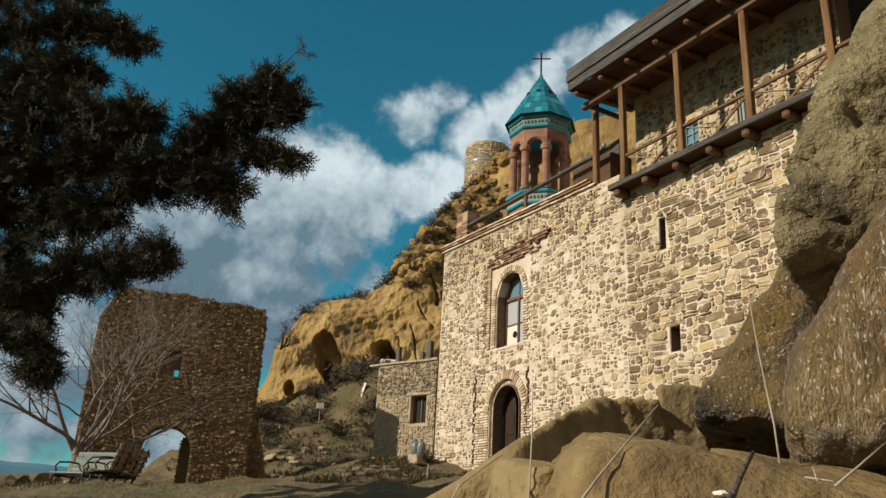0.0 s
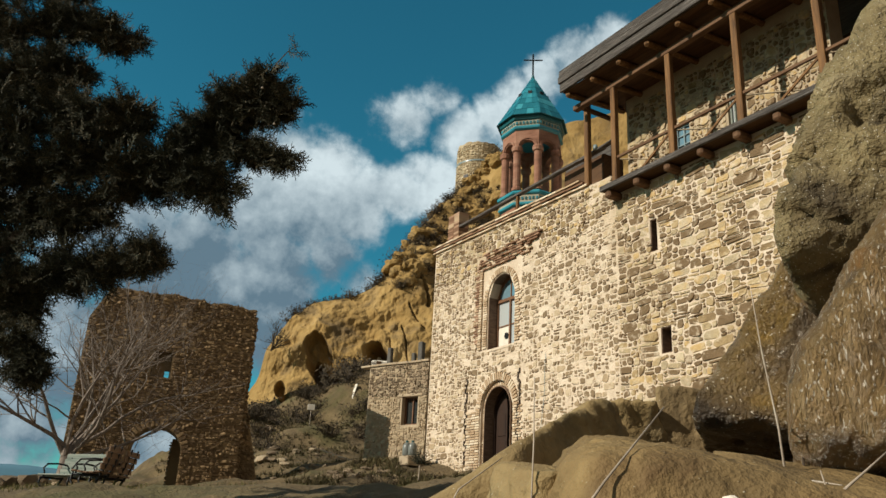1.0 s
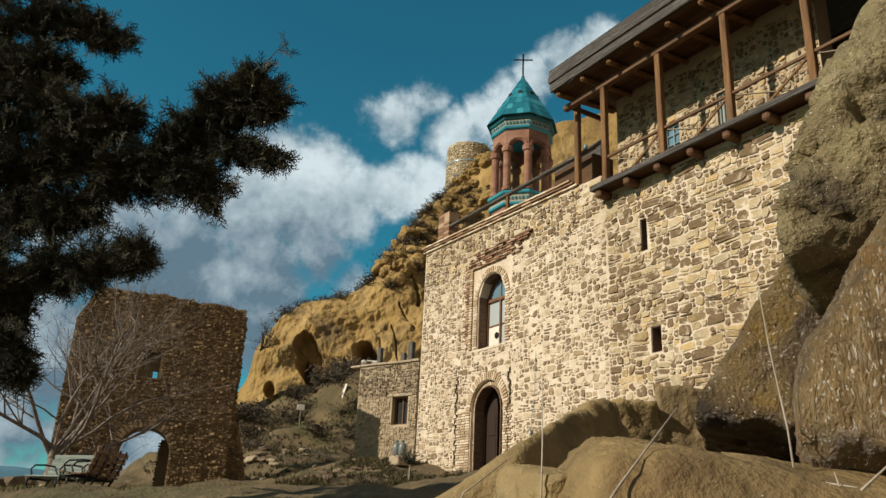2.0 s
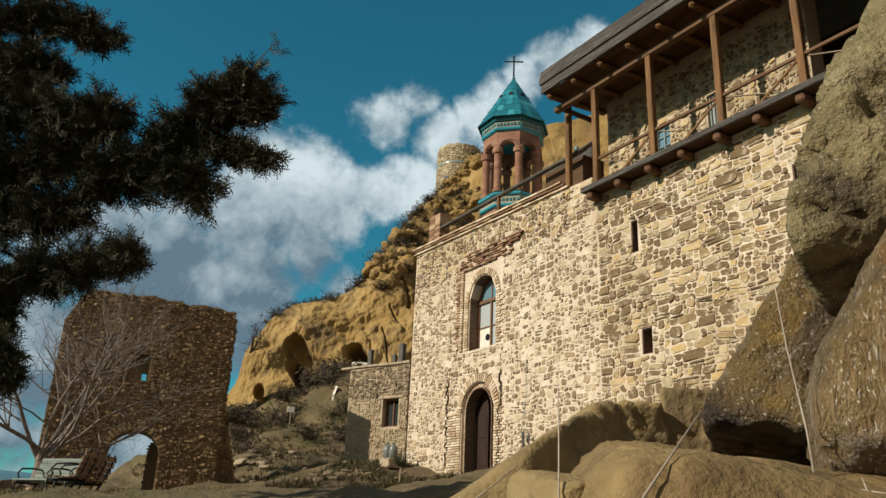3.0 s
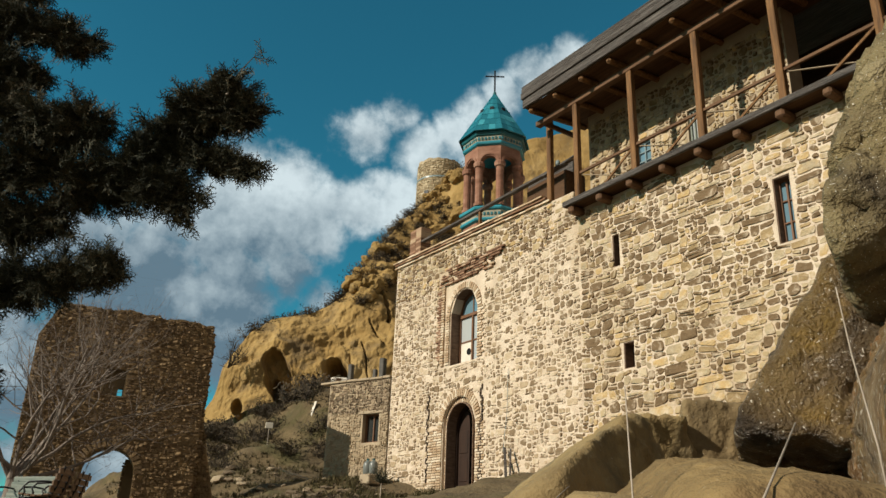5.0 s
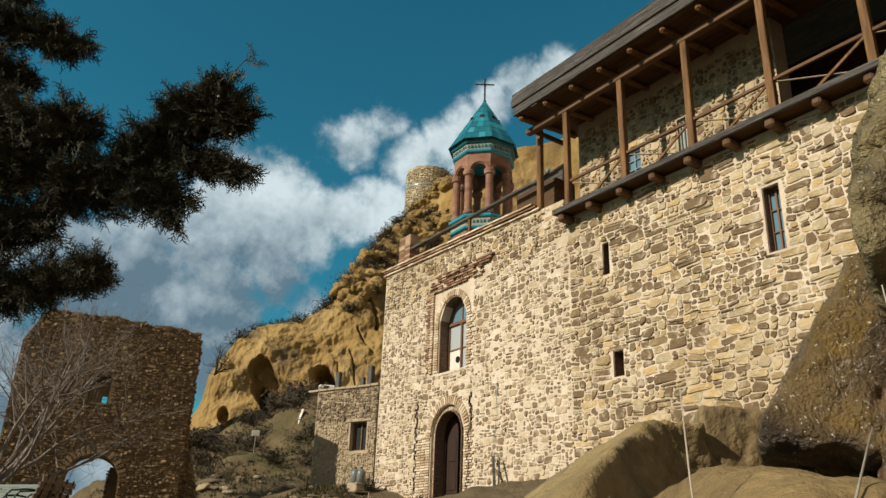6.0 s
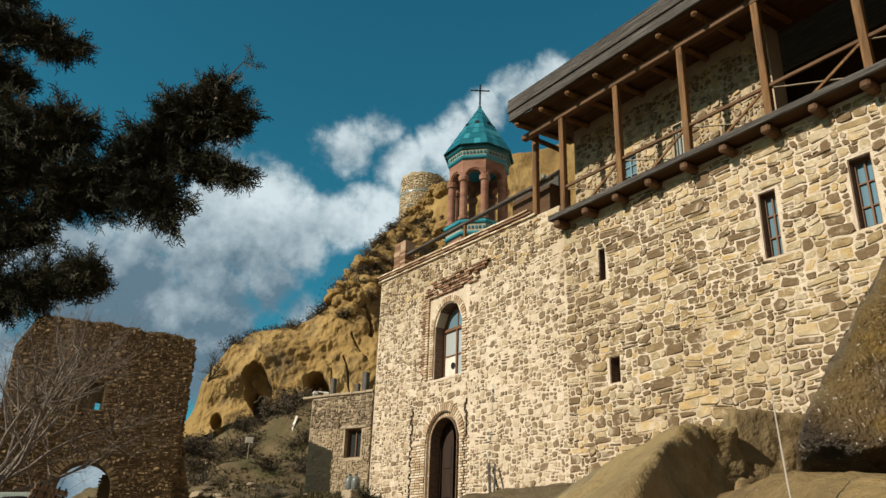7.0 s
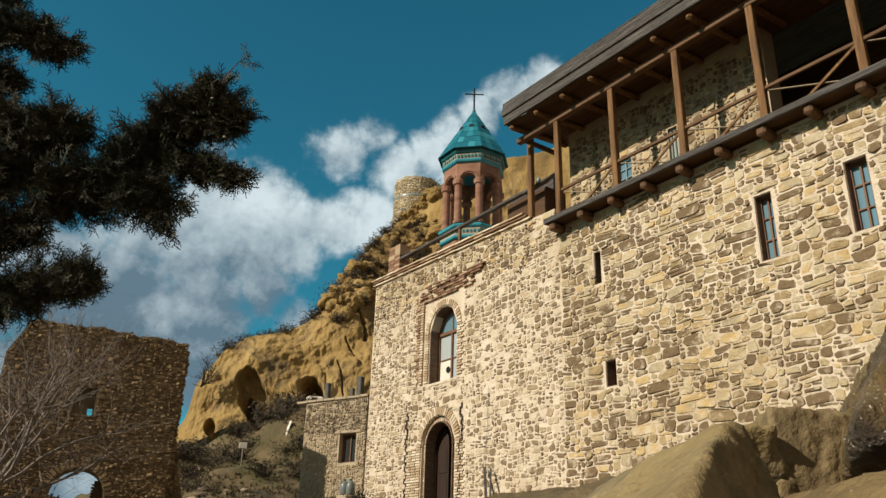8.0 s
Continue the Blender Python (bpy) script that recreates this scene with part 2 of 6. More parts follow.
M["pale_tile"] = material("pale_pattern_tile", [(0.25, 0.24, 0.18), (0.40, 0.38, 0.28)], 6.0, 0.6, 0.2, 20)
M["tower_stone"] = material("watchtower_stone", [(0.34, 0.27, 0.17), (0.47, 0.39, 0.26), (0.54, 0.46, 0.33)], 0.8, 0.95, 1.0, 5, island=0.5, bump_dist=0.1)
M["black_iron"] = material("black_iron", [(0.012, 0.012, 0.013), (0.03, 0.03, 0.03)], 8.0, 0.5, 0.2, 60, metal=0.6)
M["bark"] = material("grey_bark", [(0.09, 0.07, 0.06), (0.19, 0.155, 0.13), (0.28, 0.24, 0.20)], 6.0, 0.95, 0.8, 30, stretch=(3, 3, 0.6))
M["dark_bark"] = material("brown_bark", [(0.05, 0.035, 0.025), (0.10, 0.075, 0.055)], 6.0, 0.95, 0.8, 30, stretch=(3, 3, 0.6))
M["juniper"] = material("juniper_green", [(0.018, 0.021, 0.012), (0.036, 0.039, 0.02), (0.065, 0.057, 0.029), (0.11, 0.08, 0.04)], 1.1, 0.8, 0.0, 30, island=0.7)
M["dry_bush"] = material("dry_bush", [(0.045, 0.035, 0.025), (0.085, 0.065, 0.04), (0.12, 0.09, 0.05)], 1.0, 0.95, 0.0, 30, island=0.8)
M["grass"] = material("short_grass", [(0.07, 0.075, 0.02), (0.12, 0.11, 0.035), (0.20, 0.16, 0.07)], 1.0, 0.95, 0.0, 30, island=0.8)
M["grass_red"] = material("reddish_dry_grass", [(0.12, 0.06, 0.035), (0.22, 0.12, 0.07)], 1.0, 0.95, 0.0, 30, island=0.8)
M["tuft"] = material("dry_tuft", [(0.05, 0.045, 0.018), (0.10, 0.08, 0.035), (0.17, 0.13, 0.065)], 0.8, 0.95, 0.0, 30, island=0.6)
M["stalk"] = material("dry_stalk", [(0.26, 0.21, 0.16), (0.44, 0.38, 0.31)], 30.0, 0.9, 0.2, 90)
M["plaster"] = material("white_plaster", [(0.60, 0.55, 0.46), (0.72, 0.67, 0.58)], 2.0, 0.9, 0.4, 30)
M["bench_slat"] = material("pale_green_bench_slat", [(0.10, 0.13, 0.11), (0.18, 0.205, 0.175), (0.27, 0.28, 0.24)], 3.0, 0.6, 0.3, 30, stretch=(0.5, 6, 6))
M["bench_back"] = material("brown_bench_board", [(0.13, 0.08, 0.05), (0.23, 0.145, 0.09)], 3.0, 0.6, 0.3, 30, stretch=(0.5, 6, 6))
M["far_hill"] = material("far_brown_hill", [(0.06, 0.045, 0.03), (0.10, 0.075, 0.05)], 0.02, 1.0, 0.0, 0.3)
# distant mountains: the blue of the haze is put into their colour
M["mountain"] = material("haze_coloured_mountain", [(0.06, 0.15, 0.21), (0.08, 0.18, 0.24)], 0.002, 1.0, 0.0, 0.01)
M["dark_room"] = material("dark_interior_plaster", [(0.10, 0.08, 0.06), (0.16, 0.13, 0.10)], 1.0, 0.95, 0.2, 20)
M["post_grey"] = material("dark_grey_concrete", [(0.07, 0.066, 0.06), (0.13, 0.12, 0.105)], 4.0, 0.9, 0.5, 30)
M["bottle"] = material("grey_plastic", [(0.12, 0.13, 0.12), (0.18, 0.19, 0.175)], 4.0, 0.3, 0.0, 30)
M["jug"] = material("blue_grey_paint", [(0.16, 0.22, 0.24), (0.24, 0.30, 0.31)], 4.0, 0.3, 0.0, 30)


def glass_material(colour):
    m = bpy.data.materials.new("reflection_curtain_glass")
    m.use_nodes = True
    b = m.node_tree.nodes["Principled BSDF"]
    b.inputs["Base Color"].default_value = (*colour, 1)
    b.inputs["Roughness"].default_value = 0.06
    b.inputs["Specular IOR Level"].default_value = 1.0
    b.inputs["Coat Weight"].default_value = 1.0
    b.inputs["Coat Roughness"].default_value = 0.03
    nt = m.node_tree
    bp = nt.nodes.new("ShaderNodeBump")
    bp.inputs["Strength"].default_value, bp.inputs["Distance"].default_value = 0.05, 0.02
    nt.links.new(noise_tex(nt, nt.nodes.new("ShaderNodeTexCoord").outputs["Object"], 2.0, 1), bp.inputs["Height"])
    nt.links.new(bp.outputs[0], b.inputs["Normal"])
    return m


# glass and glass_pale hold sky reflection in their colour, the pale one curtains too
M["glass"] = glass_material((0.13, 0.22, 0.27))
M["glass_dark"] = glass_material((0.03, 0.035, 0.035))
M["glass_pale"] = glass_material((0.42, 0.45, 0.45))


# ---- building helpers ----
def mesh_object(name, verts, faces, mat, parent=None, label="", smooth=False):
    me = bpy.data.meshes.new(name)
    me.from_pydata([tuple(v) for v in verts], [], faces)
    me.validate()
    if mat:
        me.materials.append(mat)
    if smooth:
        me.polygons.foreach_set("use_smooth", [True] * len(me.polygons))
    ob = new(name, me)
    if parent:
        ob.parent = parent
    return tagged(ob, label)


def part(name, bm, mat, parent=None, label="", smooth=False):
    """Links a bmesh as one mesh object under a thing or a part."""
    bmesh.ops.recalc_face_normals(bm, faces=bm.faces)
    me = bpy.data.meshes.new(name)
    bm.to_mesh(me)
    bm.free()
    me.materials.append(mat)
    if smooth:
        me.polygons.foreach_set("use_smooth", [True] * len(me.polygons))
    ob = new(name, me)
    if parent:
        ob.parent = parent
    return tagged(ob, label)


def thing(name, label, category, group="", kind="", at=(0, 0, 0)):
    ob = new(name)
    ob.location = at
    ob.empty_display_size = 0.2
    return tagged(ob, label, category, group, kind)


def box_bm(lo, hi, bevel=0.0, bm=None, m=None):
    bm = bm or bmesh.new()
    c = [(lo[i] + hi[i]) / 2 for i in range(3)]
    s = [max(abs(hi[i] - lo[i]), 1e-4) for i in range(3)]
    r = bmesh.ops.create_cube(bm, size=1, matrix=Matrix.LocRotScale(c, None, s))
    if bevel:
        es = {e for v in r["verts"] for e in v.link_edges}
        bmesh.ops.bevel(bm, geom=list(es), offset=bevel, segments=1, affect="EDGES")
    if m is not None:
        bmesh.ops.transform(bm, matrix=m, verts=bm.verts)
    return bm


def beam_bm(a, b, w, h, bevel=0.008, wobble=0.0):
    """A squared timber from a to b."""
    a, b = Vector(a), Vector(b)
    d = b - a
    bm = bmesh.new()
    bmesh.ops.create_cube(bm, size=1, matrix=Matrix.Diagonal((w, h, d.length, 1)))
    bmesh.ops.bevel(bm, geom=list(bm.edges), offset=bevel, segments=1, affect="EDGES")
    q = d.to_track_quat("Z", "Y" if abs(d.normalized().y) < 0.9 else "X")
    bmesh.ops.transform(bm, matrix=Matrix.Translation((a + b) / 2) @ q.to_matrix().to_4x4(), verts=bm.verts)
    return bm


def tube(path, radii, n=6, verts=None, faces=None):
    """A tapered tube along a list of points, appended to verts and faces."""
    verts, faces = ([] if verts is None else verts), ([] if faces is None else faces)
    base, side = len(verts), Vector((0.31, 0.2, 0.93))
    for i, (p, r) in enumerate(zip(path, radii)):
        p = Vector(p)
        d = (Vector(path[min(i + 1, len(path) - 1)]) - Vector(path[max(i - 1, 0)])).normalized()
        x = d.cross(side)
        x = x.normalized() if x.length > 1e-3 else Vector((1, 0, 0))
        y = d.cross(x)
        for k in range(n):
            a = 2 * math.pi * k / n
            verts.append(p + x * (r * math.cos(a)) + y * (r * math.sin(a)))
    for i in range(len(path) - 1):
        for k in range(n):
            k2 = (k + 1) % n
            faces.append((base + i * n + k, base + i * n + k2, base + (i + 1) * n + k2, base + (i + 1) * n + k))
    faces.append(tuple(base + k for k in range(n))[::-1])
    faces.append(tuple(base + (len(path) - 1) * n + k for k in range(n)))
    return verts, faces


class Face:
    """A vertical wall face: u runs along it, z up, d out of it."""

    def __init__(self, origin, along, out):
        self.o, self.u, self.n = Vector((*origin, 0)), Vector((*along, 0)).normalized(), Vector((*out, 0)).normalized()

    def __call__(self, u, z, d=0.0):
        return self.o + self.u * u + self.n * d + Vector((0, 0, z))

    def matrix(self, u, z, d=0.0):
        """Local x along the wall, local y out of it, local z up."""
        m = Matrix((self.u, self.n, Vector((0, 0, 1)))).transposed().to_4x4()
        return Matrix.Translation(self(u, z, d)) @ m


def wall_mesh(name, face, u0, u1, z0, top, openings, depth, mat, step=1.0, parent=None, label="", foot=None):
    """A solid wall with openings through it. top: height as a number or a function of u. openings: (u0, u1, z0, z1, arched)."""
    topf = top if callable(top) else (lambda u: top)
    footf = foot if foot else (lambda u: z0)
    cuts = {u0, u1}
    for o in openings:
        cuts |= {o[0], o[1]}
    cuts = sorted(cuts)
    fine = []
    for a, b in zip(cuts, cuts[1:]):
        n = max(1, int(math.ceil((b - a) / step)))
        fine += [(a + (b - a) * i / n, a + (b - a) * (i + 1) / n) for i in range(n)]
    verts, faces = [], []

    def prism(poly):
        k, n = len(verts), len(poly)
        verts.extend(face(u, z, 0) for u, z in poly)
        verts.extend(face(u, z, -depth) for u, z in poly)
        faces.append(tuple(range(k, k + n)))
        faces.append(tuple(range(k + 2 * n - 1, k + n - 1, -1)))
        for i in range(n):
            j = (i + 1) % n
            faces.append((k + j, k + i, k + n + i, k + n + j))
    for a, b in fine:
        mid, lo = (a + b) / 2, None
        spans = sorted(o for o in openings if o[0] <= mid <= o[1])
        spans.sort(key=lambda o: o[2])
        la, lb = footf(a), footf(b)
        for o in spans:
            if o[2] > max(la, lb) + 0.01:
                prism([(a, la), (b, lb), (b, o[2]), (a, o[2])])
            r, c = (o[1] - o[0]) / 2, (o[0] + o[1]) / 2
            if o[4]:
                f = lambda u: o[3] - r + math.sqrt(max(0, r * r - (u - c) ** 2))
                k = 5
                us = [a + (b - a) * i / k for i in range(k + 1)]
                prism([(u, f(u)) for u in us] + [(b, o[3] + 0.02), (a, o[3] + 0.02)])
                la = lb = o[3] + 0.02
            else:
                la = lb = o[3]
        prism([(a, la), (b, lb), (b, topf(b)), (a, topf(a))])
    bm = bmesh.new()
    me = bpy.data.meshes.new("tmp")
    me.from_pydata([tuple(v) for v in verts], [], faces)
    bm.from_mesh(me)
    bpy.data.meshes.remove(me)
    bmesh.ops.remove_doubles(bm, verts=bm.verts, dist=1e-4)
    seen = {}
    for f in bm.faces:
        seen.setdefault(tuple(sorted(v.index for v in f.verts)), []).append(f)
    bmesh.ops.delete(bm, geom=[f for fs in seen.values() if len(fs) > 1 for f in fs], context="FACES_ONLY")
    return part(name, bm, mat, parent, label)


def pack(u0, u1, z0, z1, cell, wr, hr, allowed, rnd):
    """Rubble: rectangles of random size laid course upon course, interlocking. Returns centre and size of each."""
    nu, nz = int((u1 - u0) / cell), int((z1 - z0) / cell)
    grid = np.array([[not allowed(u0 + (i + 0.5) * cell, z0 + (j + 0.5) * cell, cell, cell) for i in range(nu)] for j in range(nz)])
    out = []
    for j in range(nz):
        i = 0
        while i < nu:
            if grid[j, i]:
                i += 1
                continue
            free = 0
            while i + free < nu and not grid[j, i + free] and free < wr[1]:
                free += 1
            w = min(free, rnd.randint(wr[0], rnd.randint(wr[0], wr[1])))
            if free - w < wr[0] - 1 and free <= wr[1]:
                w = free
            h = rnd.randint(*hr)
            h = max(1, min(h, nz - j, max(1, int(w * 1.2))))
            while h > 1 and grid[j:j + h, i:i + w].any():
                h -= 1
            grid[j:j + h, i:i + w] = True
            out.append((u0 + (i + w / 2) * cell, z0 + (j + h / 2) * cell, w * cell, h * cell))
            i += w
    return out


def warp(u, z, amount, seed):
    """Bends the joints so that no course runs straight."""
    a = noise.noise_vector(Vector((u * 1.7, z * 2.3, seed)))
    b = noise.noise_vector(Vector((u * 5.5, z * 6.5, seed + 7)))
    return u + amount * (a.x * 1.2 + b.x * 0.55), z + amount * (a.y * 1.0 + b.y * 0.5)


def stone_outline(rnd, cu, cz, w, h, gap, amount, seed):
    """Eight-cornered outline of a stone between its joints, round its own middle."""
    g = gap / 2
    a, b = max(w / 2 - g * rnd.uniform(0.5, 1.5), 0.02), max(h / 2 - g * rnd.uniform(0.5, 1.5), 0.016)
    s = min(a, b)
    pts = []
    for sx, sz in ((1, -1), (1, 1), (-1, 1), (-1, -1)):
        c1, c2 = s * rnd.uniform(0.12, 1.0), s * rnd.uniform(0.12, 0.75)
        p, q = (sx * a, sz * (b - c2)), (sx * (a - c1), sz * b)
        pts += [p, q] if sx * sz > 0 else [q, p]
    c = warp(cu, cz, amount, seed)
    out = []
    for x, z in pts:
        wu, wz = warp(cu + x, cz + z, amount, seed)
        out.append((wu - c[0] + rnd.uniform(-0.13, 0.13) * s, wz - c[1] + rnd.uniform(-0.13, 0.13) * s))
    return c, out


def stone_geometry(rnd, pts, depth):
    """Verts and faces of a stone from its outline: x along, y out, z up."""
    n = len(pts)
    s = max(max(abs(x), abs(z)) for x, z in pts)
    tilt, tz = rnd.uniform(-0.6, 0.6), rnd.uniform(-0.6, 0.5)
    verts = []
    for scale, d in ((1.0, -0.6), (1.0, 0.4), (0.93, 0.9), (0.6, 1.0)):
        for x, z in pts:
            dd = d + 0.9 * (tilt * x + tz * z) / s + (rnd.uniform(-0.2, 0.2) if d > 0.8 else 0)
            verts.append((x * scale, dd * depth, z * scale))
    faces = [(r * n + k, r * n + (k + 1) % n, (r + 1) * n + (k + 1) % n, (r + 1) * n + k) for r in range(3) for k in range(n)]
    faces.append(tuple(3 * n + k for k in range(n)))
    return verts, faces


def lay_stones(rects, face, parent, mat_one, mat_many, gap, depth, seed, limit=290, near=None, name="stone", amount=0.05):
    """Stones on a wall face: the first of them objects of their own, the rest joined."""
    rnd = random.Random(seed)
    rects = sorted(rects, key=near) if near else list(rects)
    verts, faces = [], []
    for i, (cu, cz, w, h) in enumerate(rects):
        c, pts = stone_outline(rnd, cu, cz, w, h, gap, amount, seed)
        v, f = stone_geometry(rnd, pts, depth * rnd.uniform(0.5, 1.4))
        if i < limit:
            me = bpy.data.meshes.new(name)
            me.from_pydata(v, [], f)
            me.materials.append(mat_one)
            ob = new(name, me)
            ob.parent = parent
            ob.matrix_basis = face.matrix(*c)
        else:
            k = len(verts)
            verts.extend(face(c[0] + x, c[1] + z, y) for x, y, z in v)
            faces.extend(tuple(k + q for q in p) for p in f)
    if faces:
        tagged(mesh_object(name + "work", verts, faces, mat_many, parent), kind="stuff")


# ---- ground and distance ----
KNOTS = [(-13.3, 1, 0.75), (-12.2, 2.3, 1.25), (-11.9, 1.6, 1.3), (-12.5, 1.5, 1.15), (-11.3, 1.0, 1.4), (-12.8, 5, 0.95), (-12.2, 15.8, 1.55), (-8.4, 18.1, 1.75), (-5.5, 18.7, 2.1), (-2.5, 20, 2.65),
         (0, 20, 2.95), (0, 15, 3.1), (0, 10, 3.3), (0, 24.5, 3.5), (-1, 26.5, 3.6), (-2.2, 27.6, 3.3), (-1.8, 30.5, 3.6), (-0.5, 33.4, 4.3), (3, 42, 8.0), (0.8, 44.5, 7.2), (1.6, 46.5, 7.8), (5.5, 42.5, 9.7), (8, 42, 10.4), (5.0, 39, 9.3), (0.8, 36, 5.6), (-1, 40, 6.2), (-5.5, 26.2, 2.1), (-4.4, 28.2, 2.7), (-3, 30.0, 3.5),
         (-8.3, 26.9, 1.95), (-7.2, 29.5, 1.5), (-8.5, 30, 1.0), (-7, 34, 0.6), (-12, 21, 1.8), (-11, 23, 2.0), (-5, 42, 3.0), (-14, 36, 0.8), (-7, 10, 1.9), (-6, 2, 2.2), (-16, 8, 1.1), (-20, 15, 1.0), (-25, 40, -3),
         (9, 44, 10.5), (20, 38, 9), (-9.5, 47, -1.5), (-6, 47, 0.5), (-12, 58, -4), (-8, 38, 0.0), (-5.6, 37.4, 1.4), (-15, 45, -3), (-2.2, 48.5, 5.0), (-3.5, 43, 4.0), (-20, 28, -0.5), (-15, -8, 0.4), (0, -8, 3.2), (15, 15, 5)]


def ground_height(x, y):
    k = np.array(KNOTS)
    d2 = (x[..., None] - k[:, 0]) ** 2 + (y[..., None] - k[:, 1]) ** 2 + 0.35
    w = 1 / d2 ** 1.6
    z = (w * k[:, 2]).sum(-1) / w.sum(-1)
    r = np.hypot(x + 5, y - 20)
    far = np.clip((r - 35) / 60, 0, 1)
    far = far * far * (3 - 2 * far)
    valley = -8 - 0.02 * np.clip(r - 60, 0, 400)
    return z * (1 - far) + valley * far


def lumps(p, scale, octaves=5):
    return noise.fractal(Vector(p) * scale, 1.0, 2.0, octaves)


def axis(lo, hi, step, reach):
    mid = np.arange(lo, hi + step / 2, step)
    grow, out, s = [], 0.0, step
    while out < reach:
        s *= 1.22
        out += s
        grow.append(out)
    g = np.array(grow)
    return np.concatenate([(lo - g)[::-1], mid, hi + g])


def build_ground():
    xs, ys = axis(-19, 6, 0.22, 3200), axis(-3, 46, 0.25, 3200)
    X, Y = np.meshgrid(xs, ys)
    Z = ground_height(X, Y)
    verts = []
    for i in range(len(ys)):
        for j in range(len(xs)):
            x, y, z = X[i, j], Y[i, j], Z[i, j]
            r = math.hypot(x + 5, y - 20)
            if r < 120:
                z += 0.24 * lumps((x, y, 0), 0.55) * min(1, 0.2 + max(0, y - 6) / 12) + 0.07 * lumps((x, y, 9), 2.2, 4)
            else:
                z += 4.0 * lumps((x, y, 3), 0.006, 4) * min(1, (r - 120) / 200)
            verts.append((x, y, z))
    n = len(xs)
    faces = [(i * n + j, i * n + j + 1, (i + 1) * n + j + 1, (i + 1) * n + j) for i in range(len(ys) - 1) for j in range(n - 1)]
    ob = mesh_object("ground", verts, faces, M["earth"], smooth=True)
    return tagged(ob, "dry brown earth slope with thin grass and stones", "ground", kind="structure")


ground = build_ground()


def ground_z(x, y):
    hit, place, _, _ = ground.ray_cast(Vector((x, y, 200)), Vector((0, 0, -1)))
    return place.z if hit else 0.0


def ridge(name, points, depth, mat, label, rough, foot):
    """A far range: a rounded band of land along a line."""
    verts, faces, rows = [], [], 7
    cols = 90
    for i in range(cols):
        s = i / (cols - 1) * (len(points) - 1)
        k = min(int(s), len(points) - 2)
        p = Vector(points[k]).lerp(Vector(points[k + 1]), s - k)
        h = p.z + rough * lumps((p.x, p.y, 5), 3.0 / (rough * 40 + 1), 5)
        for j in range(rows):
            a = j / (rows - 1)
            verts.append((p.x, p.y + (a - 0.5) * depth, foot + (h - foot) * math.sin(math.pi * min(max(a, 0.0), 1.0)) ** 0.8))
    for i in range(cols - 1):
        for j in range(rows - 1):
            faces.append((i * rows + j, (i + 1) * rows + j, (i + 1) * rows + j + 1, i * rows + j + 1))
    return tagged(mesh_object(name, verts, faces, mat, smooth=True), label, "hill", kind="structure")


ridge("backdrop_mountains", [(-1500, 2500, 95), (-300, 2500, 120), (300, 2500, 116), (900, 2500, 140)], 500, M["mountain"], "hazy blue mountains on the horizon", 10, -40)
ridge("backdrop_hill", [(-60, 210, 11), (-15, 212, 9.0), (2, 215, 8.0), (14, 218, 4.5), (40, 225, 2)], 90, M["far_hill"], "bare brown hill beyond the gate", 0.6, -15)


# ---- cliff ----
FOOT = [(-0.6, 47.5, 6.4), (1.1, 46.1, 7.5), (2.7, 45.1, 8.5), (5.2, 43.4, 9.4), (7.4, 41.6, 9.8), (11, 39.8, 9.9), (20, 38, 10), (30, 32, 10), (48, 14, 10)]
CREST = [(-0.4, 48.5, 6.5), (1.2, 47.2, 9.0), (2.0, 47.2, 11.75), (4.5, 47.9, 14.6), (8.2, 47.0, 16.2), (10.8, 47.5, 19.25), (19.3, 55.0, 28.9), (27, 47, 35.5), (60, 22, 45)]


def along(line, s):
    s = min(max(s, 0), 0.99999) * (len(line) - 1)
    k = int(s)
    f = s - k
    p = [Vector(line[min(max(k + i, 0), len(line) - 1)]) for i in (-1, 0, 1, 2)]
    return 0.5 * ((2 * p[1]) + (p[2] - p[0]) * f + (2 * p[0] - 5 * p[1] + 4 * p[2] - p[3]) * f * f + (3 * p[1] - p[0] - 3 * p[2] + p[3]) * f ** 3)


# caves: s, v of the middle, half width and half height in those terms, depth
CAVES = [(0.345, 0.27, 0.030, 0.24, 1.3), (0.332, 0.15, 0.014, 0.17, 3.4), (0.475, 0.19, 0.026, 0.14, 2.6), (0.398, 0.07, 0.010, 0.11, 1.2), (0.425, 0.07, 0.006, 0.09, 0.9), (0.225, 0.16, 0.016, 0.11, 0.9)]


# upright cracks: s, from v, to v, depth
CRACKS = [(0.555, 0.0, 0.45, 0.5), (0.60, 0.35, 0.6, 0.5), (0.632, 0.5, 1.0, 1.0), (0.515, 0.15, 0.35, 0.25)]


